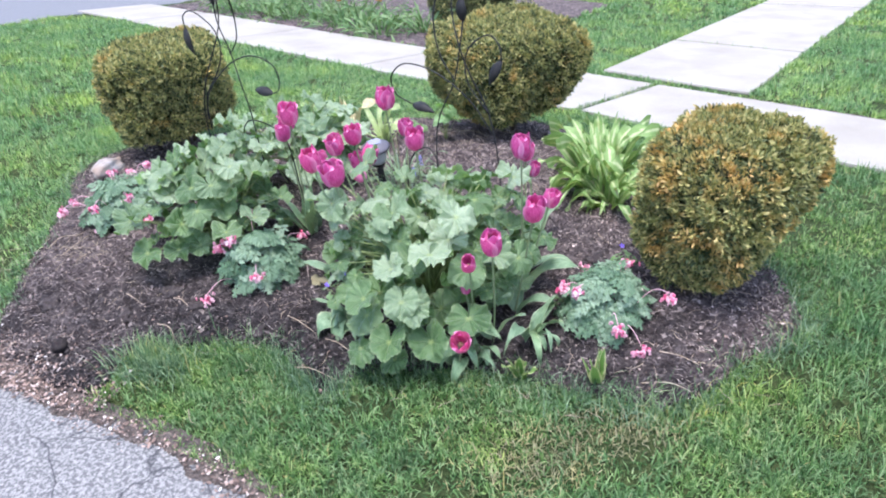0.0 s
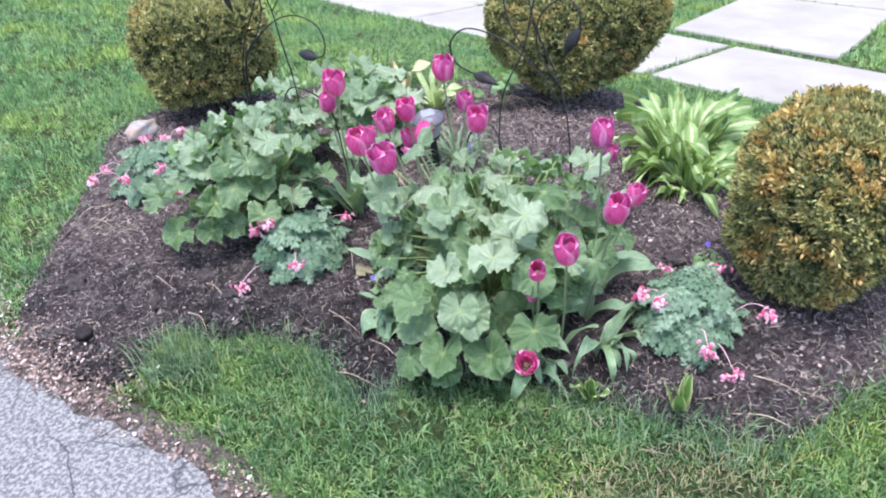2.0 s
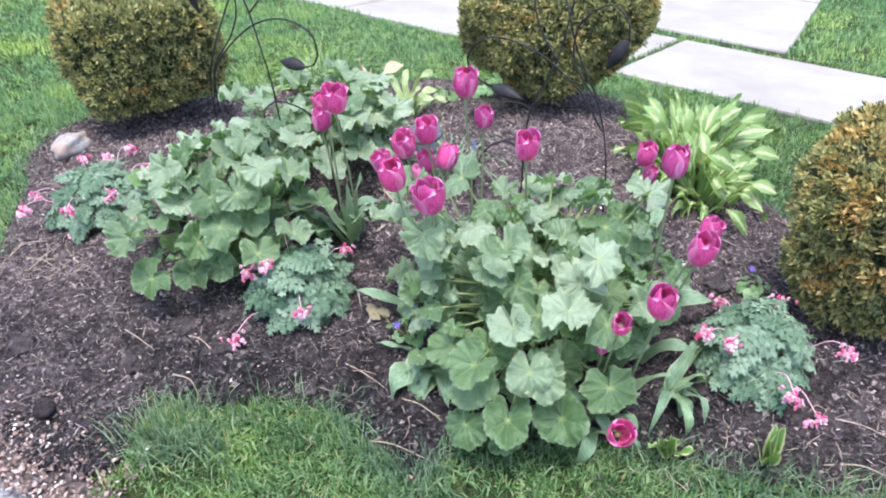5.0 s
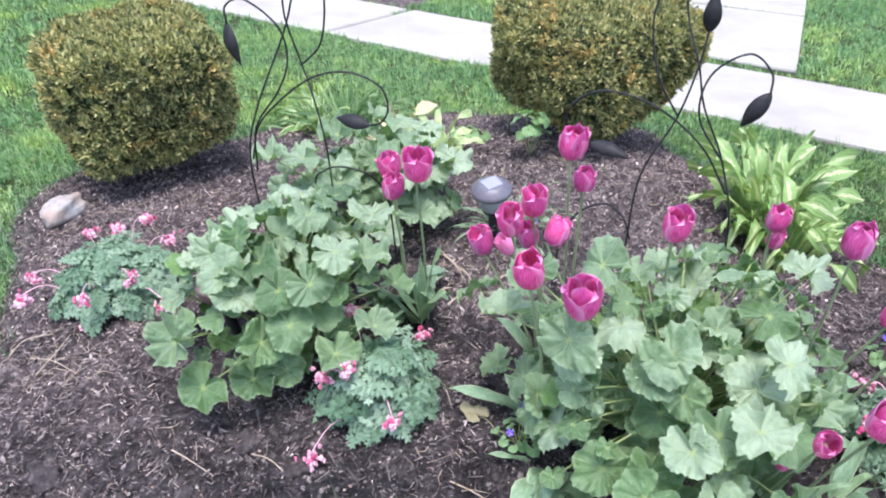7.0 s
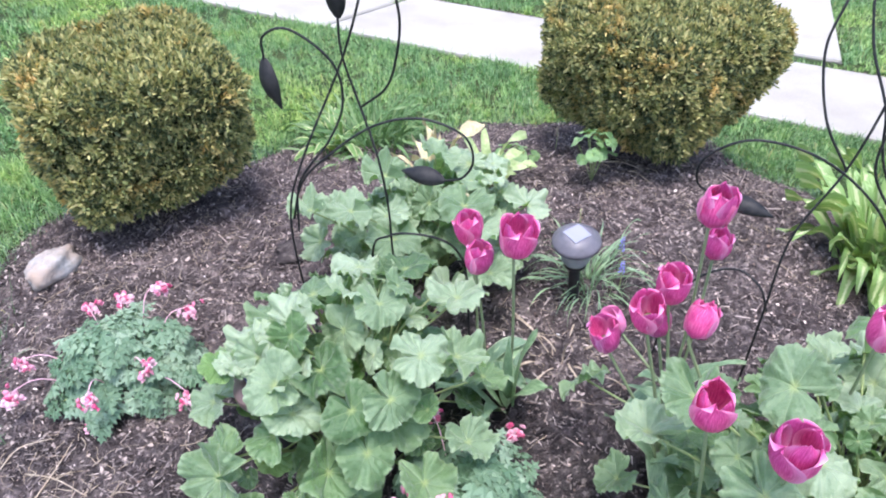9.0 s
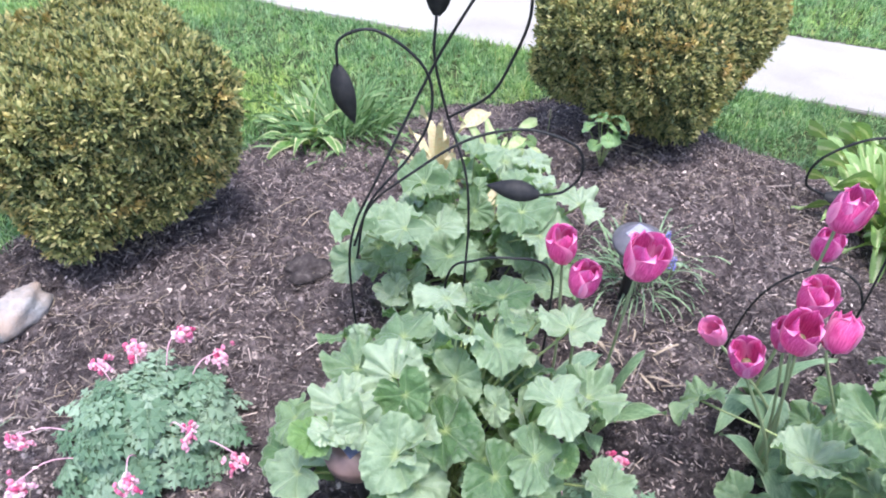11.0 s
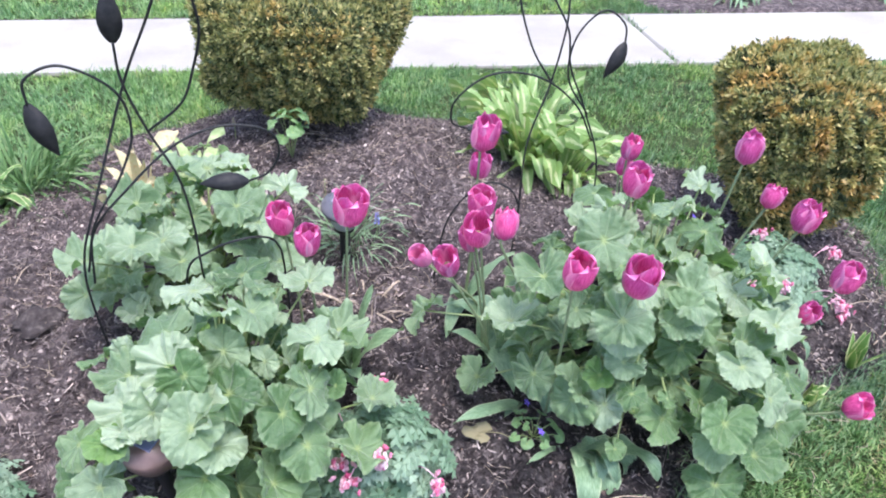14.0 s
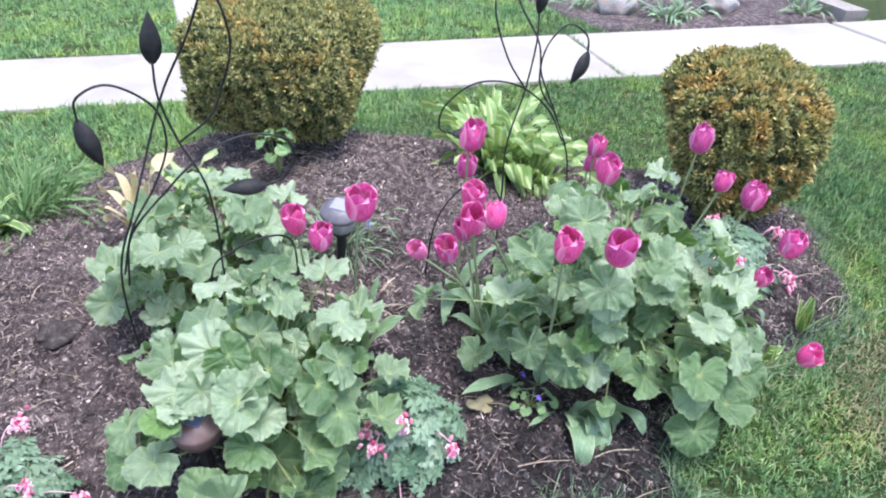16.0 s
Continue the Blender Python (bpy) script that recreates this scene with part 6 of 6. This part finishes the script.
# ---- solar lights ----
def solar_light(x, y, top, label, cap="plastic", wide=0.062, tilt=(0, 0), panel="panel", deep=0.0):
    z0 = bz(x, y)
    h = top - z0
    t = thing("solar_light", (x, y, z0), label, "garden light", "solar lights")
    t.rotation_euler = (radians(tilt[0]), radians(tilt[1]), 0)
    w = wide
    lid = place("cap", mesh("cap", *lathe([(w * 0.55, h - 0.040 - 1.35 * deep), (w * 0.82, h - 0.036 - deep), (w * 0.97, h - 0.034 - 0.4 * deep), (w, h - 0.027), (w * 0.97, h - 0.019), (w * 0.82, h - 0.013), (w * 0.80, h - 0.011), (w * 0.60, h - 0.002), (w * 0.52, h)], 32), M[cap]), t)
    s = w * 0.40
    verts = [(a * s * 1.05, b * s * 1.05, h - 0.001) for a, b in ((-1, -1), (1, -1), (1, 1), (-1, 1))] + [(a * s, b * s, h + 0.003) for a, b in ((-1, -1), (1, -1), (1, 1), (-1, 1))]
    place("solar_panel", mesh("solar_panel", verts, [(4, 5, 6, 7), (0, 1, 5, 4), (1, 2, 6, 5), (2, 3, 7, 6), (3, 0, 4, 7)], M[panel], smooth=False), lid, pose(0, 0, 0, 0, 0, 20))
    place("lens", mesh("lens", *lathe([(w * 0.48, h - 0.100), (w * 0.58, h - 0.088), (w * 0.68, h - 0.052), (w * 0.66, h - 0.036)], 24), M["glass"]), t)
    place("lens_base", mesh("lens_base", *lathe([(w * 0.20, h - 0.125), (w * 0.46, h - 0.112), (w * 0.50, h - 0.095)], 20), M["black"]), t)
    place("stake_post", mesh("stake_post", *lathe([(0.004, -0.04), (w * 0.24, 0.0), (w * 0.24, h - 0.12), (w * 0.24, h - 0.115)], 16), M["black"]), t)
    return t


solar_light(-0.232, 3.31, 0.275, "grey solar garden light with a square panel", "plastic", 0.066, (3, -3))
solar_light(-1.045, 2.962, 0.322, "brown solar garden light half hidden under leaves", "brown", 0.058, (3, -4), "dark_panel", 0.035)


# ---- small plants ----
SMALL = []
for s in range(3):
    v, f, uvs = broad_leaf(70 + s, 0.12, 0.03, 7, 4, 28, 0.03)
    SMALL.append(mesh("leaf", v, f, M["violet_leaf"], uvs))


def small_plant(name, x, y, num, reach, height, size, label, seed, blooms=()):
    rr = random.Random(seed)
    z0 = bz(x, y)
    t = thing(name, (x, y, z0), label, "plant")
    for i in range(num):
        a, q = 2.4 * i, math.sqrt((i + 0.5) / num)
        at = Vector((reach * q * math.cos(a), reach * q * math.sin(a), height * rr.uniform(0.5, 1.0) * (1 - 0.4 * q)))
        nrm = Vector((0.5 * math.cos(a), 0.5 * math.sin(a), 1)) + Vector((rr.uniform(-0.3, 0.3), rr.uniform(-0.3, 0.3), 0))
        place("leaf", rr.choice(SMALL), t, axes(at, nrm, (math.cos(a), math.sin(a), 0), size * rr.uniform(0.7, 1.2)))
        place("leaf_stalk", mesh("leaf_stalk", *tube([(0, 0, 0), tuple(at * 0.6 + Vector((0, 0, 0.01))), tuple(at)], 0.0014, 4, 3), M["stalk"]), t)
    for bx, by, h, col in blooms:
        verts, faces = [], []
        for j in range(5):
            w = 2 * math.pi * j / 5
            k0 = len(verts)
            verts += [(0, 0, 0), (0.007 * math.cos(w - 0.5), 0.007 * math.sin(w - 0.5), 0.003), (0.012 * math.cos(w), 0.012 * math.sin(w), 0.002), (0.007 * math.cos(w + 0.5), 0.007 * math.sin(w + 0.5), 0.003)]
            faces.append((k0, k0 + 1, k0 + 2, k0 + 3))
        place("flower", mesh("flower", verts, faces, M[col]), t, pose(bx, by, h, 35, 0, 30))
    return t


small_plant("violet", -0.335, 2.50, 12, 0.065, 0.07, 0.017, "small violet with a purple flower at the mound's foot", 1, [(-0.03, -0.03, 0.09, "violet"), (0.02, 0.05, 0.08, "violet")])
small_plant("violet", 0.72, 2.60, 8, 0.05, 0.06, 0.022, "small violet with blue flowers beside the clipped bush", 2, [(0.0, 0.03, 0.07, "violet")])
small_plant("lunaria_plant", 0.04, 3.91, 10, 0.065, 0.28, 0.036, "young broad-leaved plant in front of the clipped bush", 3)
small_plant("seedling", -0.16, 4.20, 8, 0.09, 0.07, 0.035, "small pale green seedling on the mulch", 5)

v, f, uvs = broad_leaf(91, 0.08, 0.08, 3, 6, 36, 0.16)
fallen = thing("fallen_leaf", (-0.43, 2.60, bz(-0.43, 2.60) + 0.012), "yellowed fallen leaf lying on the mulch", "leaf")
place("blade", mesh("blade", v, f, M["fallen"], uvs), fallen, pose(0, 0, 0.004, 12, 5, 40) @ Matrix.Diagonal((0.030, 0.038, 0.030, 1)))
place("leaf_stalk", mesh("leaf_stalk", *tube([(0, 0, 0.004), (0.03, -0.035, 0.01), (0.05, -0.075, 0.002)], 0.0015, 4, 4), M["fallen"]), fallen)


def grape_hyacinth(x, y, height, seed):
    rr = random.Random(seed)
    z0 = bz(x, y)
    t = thing("grape_hyacinth", (x, y, z0), "faded grape hyacinth spike on a thin stem", "flower", "grape hyacinths")
    place("stem", mesh("stem", *tube([(0, 0, 0), (0.004, 0.003, height * 0.5), (0.0, 0.0, height)], 0.0016, 4, 4), M["stalk"]), t)
    verts, faces = [], []
    for i in range(22):
        a, h = 2.4 * i, height * (0.62 + 0.38 * i / 22)
        r = 0.008 * (1 - 0.6 * i / 22)
        c = np.array((r * math.cos(a), r * math.sin(a), h))
        k0 = len(verts)
        verts += [tuple(c + 0.0034 * np.array(d)) for d in ((1, 0, 0), (-1, 0, 0), (0, 1, 0), (0, -1, 0), (0, 0, 1), (0, 0, -1))]
        faces += [tuple(k0 + q for q in tri_) for tri_ in ((0, 2, 4), (2, 1, 4), (1, 3, 4), (3, 0, 4), (2, 0, 5), (1, 2, 5), (3, 1, 5), (0, 3, 5))]
    place("flower_spike", mesh("flower_spike", verts, faces, M["blue" if seed % 2 else "twig"], smooth=False), t)


for i, (x, y, h) in enumerate(((-0.17, 3.47, 0.21), (-0.06, 3.40, 0.13), (0.02, 4.25, 0.10), (-0.09, 3.32, 0.12))):
    grape_hyacinth(x, y, h, i)

# ---- beyond the path ----
row = random.Random(77)
for i in range(26):
    a, c = -9.6 + 0.145 * i + row.uniform(-0.06, 0.06), 5.56 + 0.30 * (i % 3) + row.uniform(-0.05, 0.08)
    p = on_path(a, c)
    leaf_tuft("border_daylily", p[0], p[1], 40, row.uniform(0.30, 0.42), 0.009, "border_leaf", "arching green daylily in the border", "plant", 1.4, "border daylilies", seed=30 + i, bend=1.7, stand=0.16)


def border_flowers(a, c, col, label, seed):
    rr = random.Random(seed)
    p = on_path(a, c)
    z0 = gz(*p)
    t = thing("border_flower", (p[0], p[1], z0), label, "flower", "border flowers")
    for i in range(7):
        x, y, h = rr.uniform(-0.16, 0.16), rr.uniform(-0.12, 0.12), rr.uniform(0.24, 0.42)
        place("stem", mesh("stem", *tube([(x * 0.4, y * 0.4, 0), (x * 0.8, y * 0.8, h * 0.6), (x, y, h)], 0.003, 4, 3), M["stalk"]), t)
        place("flower", mesh("flower", *rough_ball(0.028, (1, 1, 0.8), seed + i, 0.6, 5), M[col]), t, pose(x, y, h))


border_flowers(-7.35, 5.9, "orange", "orange flowers in the border", 3)
border_flowers(-6.9, 6.1, "orange", "orange flowers in the border", 11)
border_flowers(-8.2, 5.95, "blue", "blue-violet flowers in the border", 5)
for i, (a, c) in enumerate(((0.33, 5.62), (0.50, 5.70), (-0.18, 6.15), (1.48, 5.60))):
    p = on_path(a, c)
    leaf_tuft("border_grass", p[0], p[1], 34, 0.26, 0.010, "tulip_leaf", "green tuft of narrow leaves beside the boulders", "plant", 1.4, "border tufts", seed=60 + i, bend=2.0, stand=0.12)


def plank(a0, c0, a1, c1, half, thick):
    q, r = on_path(a0, c0), on_path(a1, c1)
    d = (r - q) / np.linalg.norm(r - q)
    s = np.array((-d[1], d[0])) * half
    plan = [q - s, q + s, r + s, r - s]
    v = [(x, y, gz(x, y) - 0.05) for x, y in plan] + [(x, y, gz(x, y) + thick) for x, y in plan]
    f = [(3, 2, 1, 0), (4, 5, 6, 7)] + [(i, (i + 1) % 4, 4 + (i + 1) % 4, 4 + i) for i in range(4)]
    me = mesh("edging_board", v, f, M["wood"], smooth=False)
    tagged(place("edging_board", me), "weathered pale timber board edging the mulched bed", "edging board", "edging boards")


plank(1.75, FAR_EDGE + 0.06, 1.95, 8.4, 0.09, 0.07)
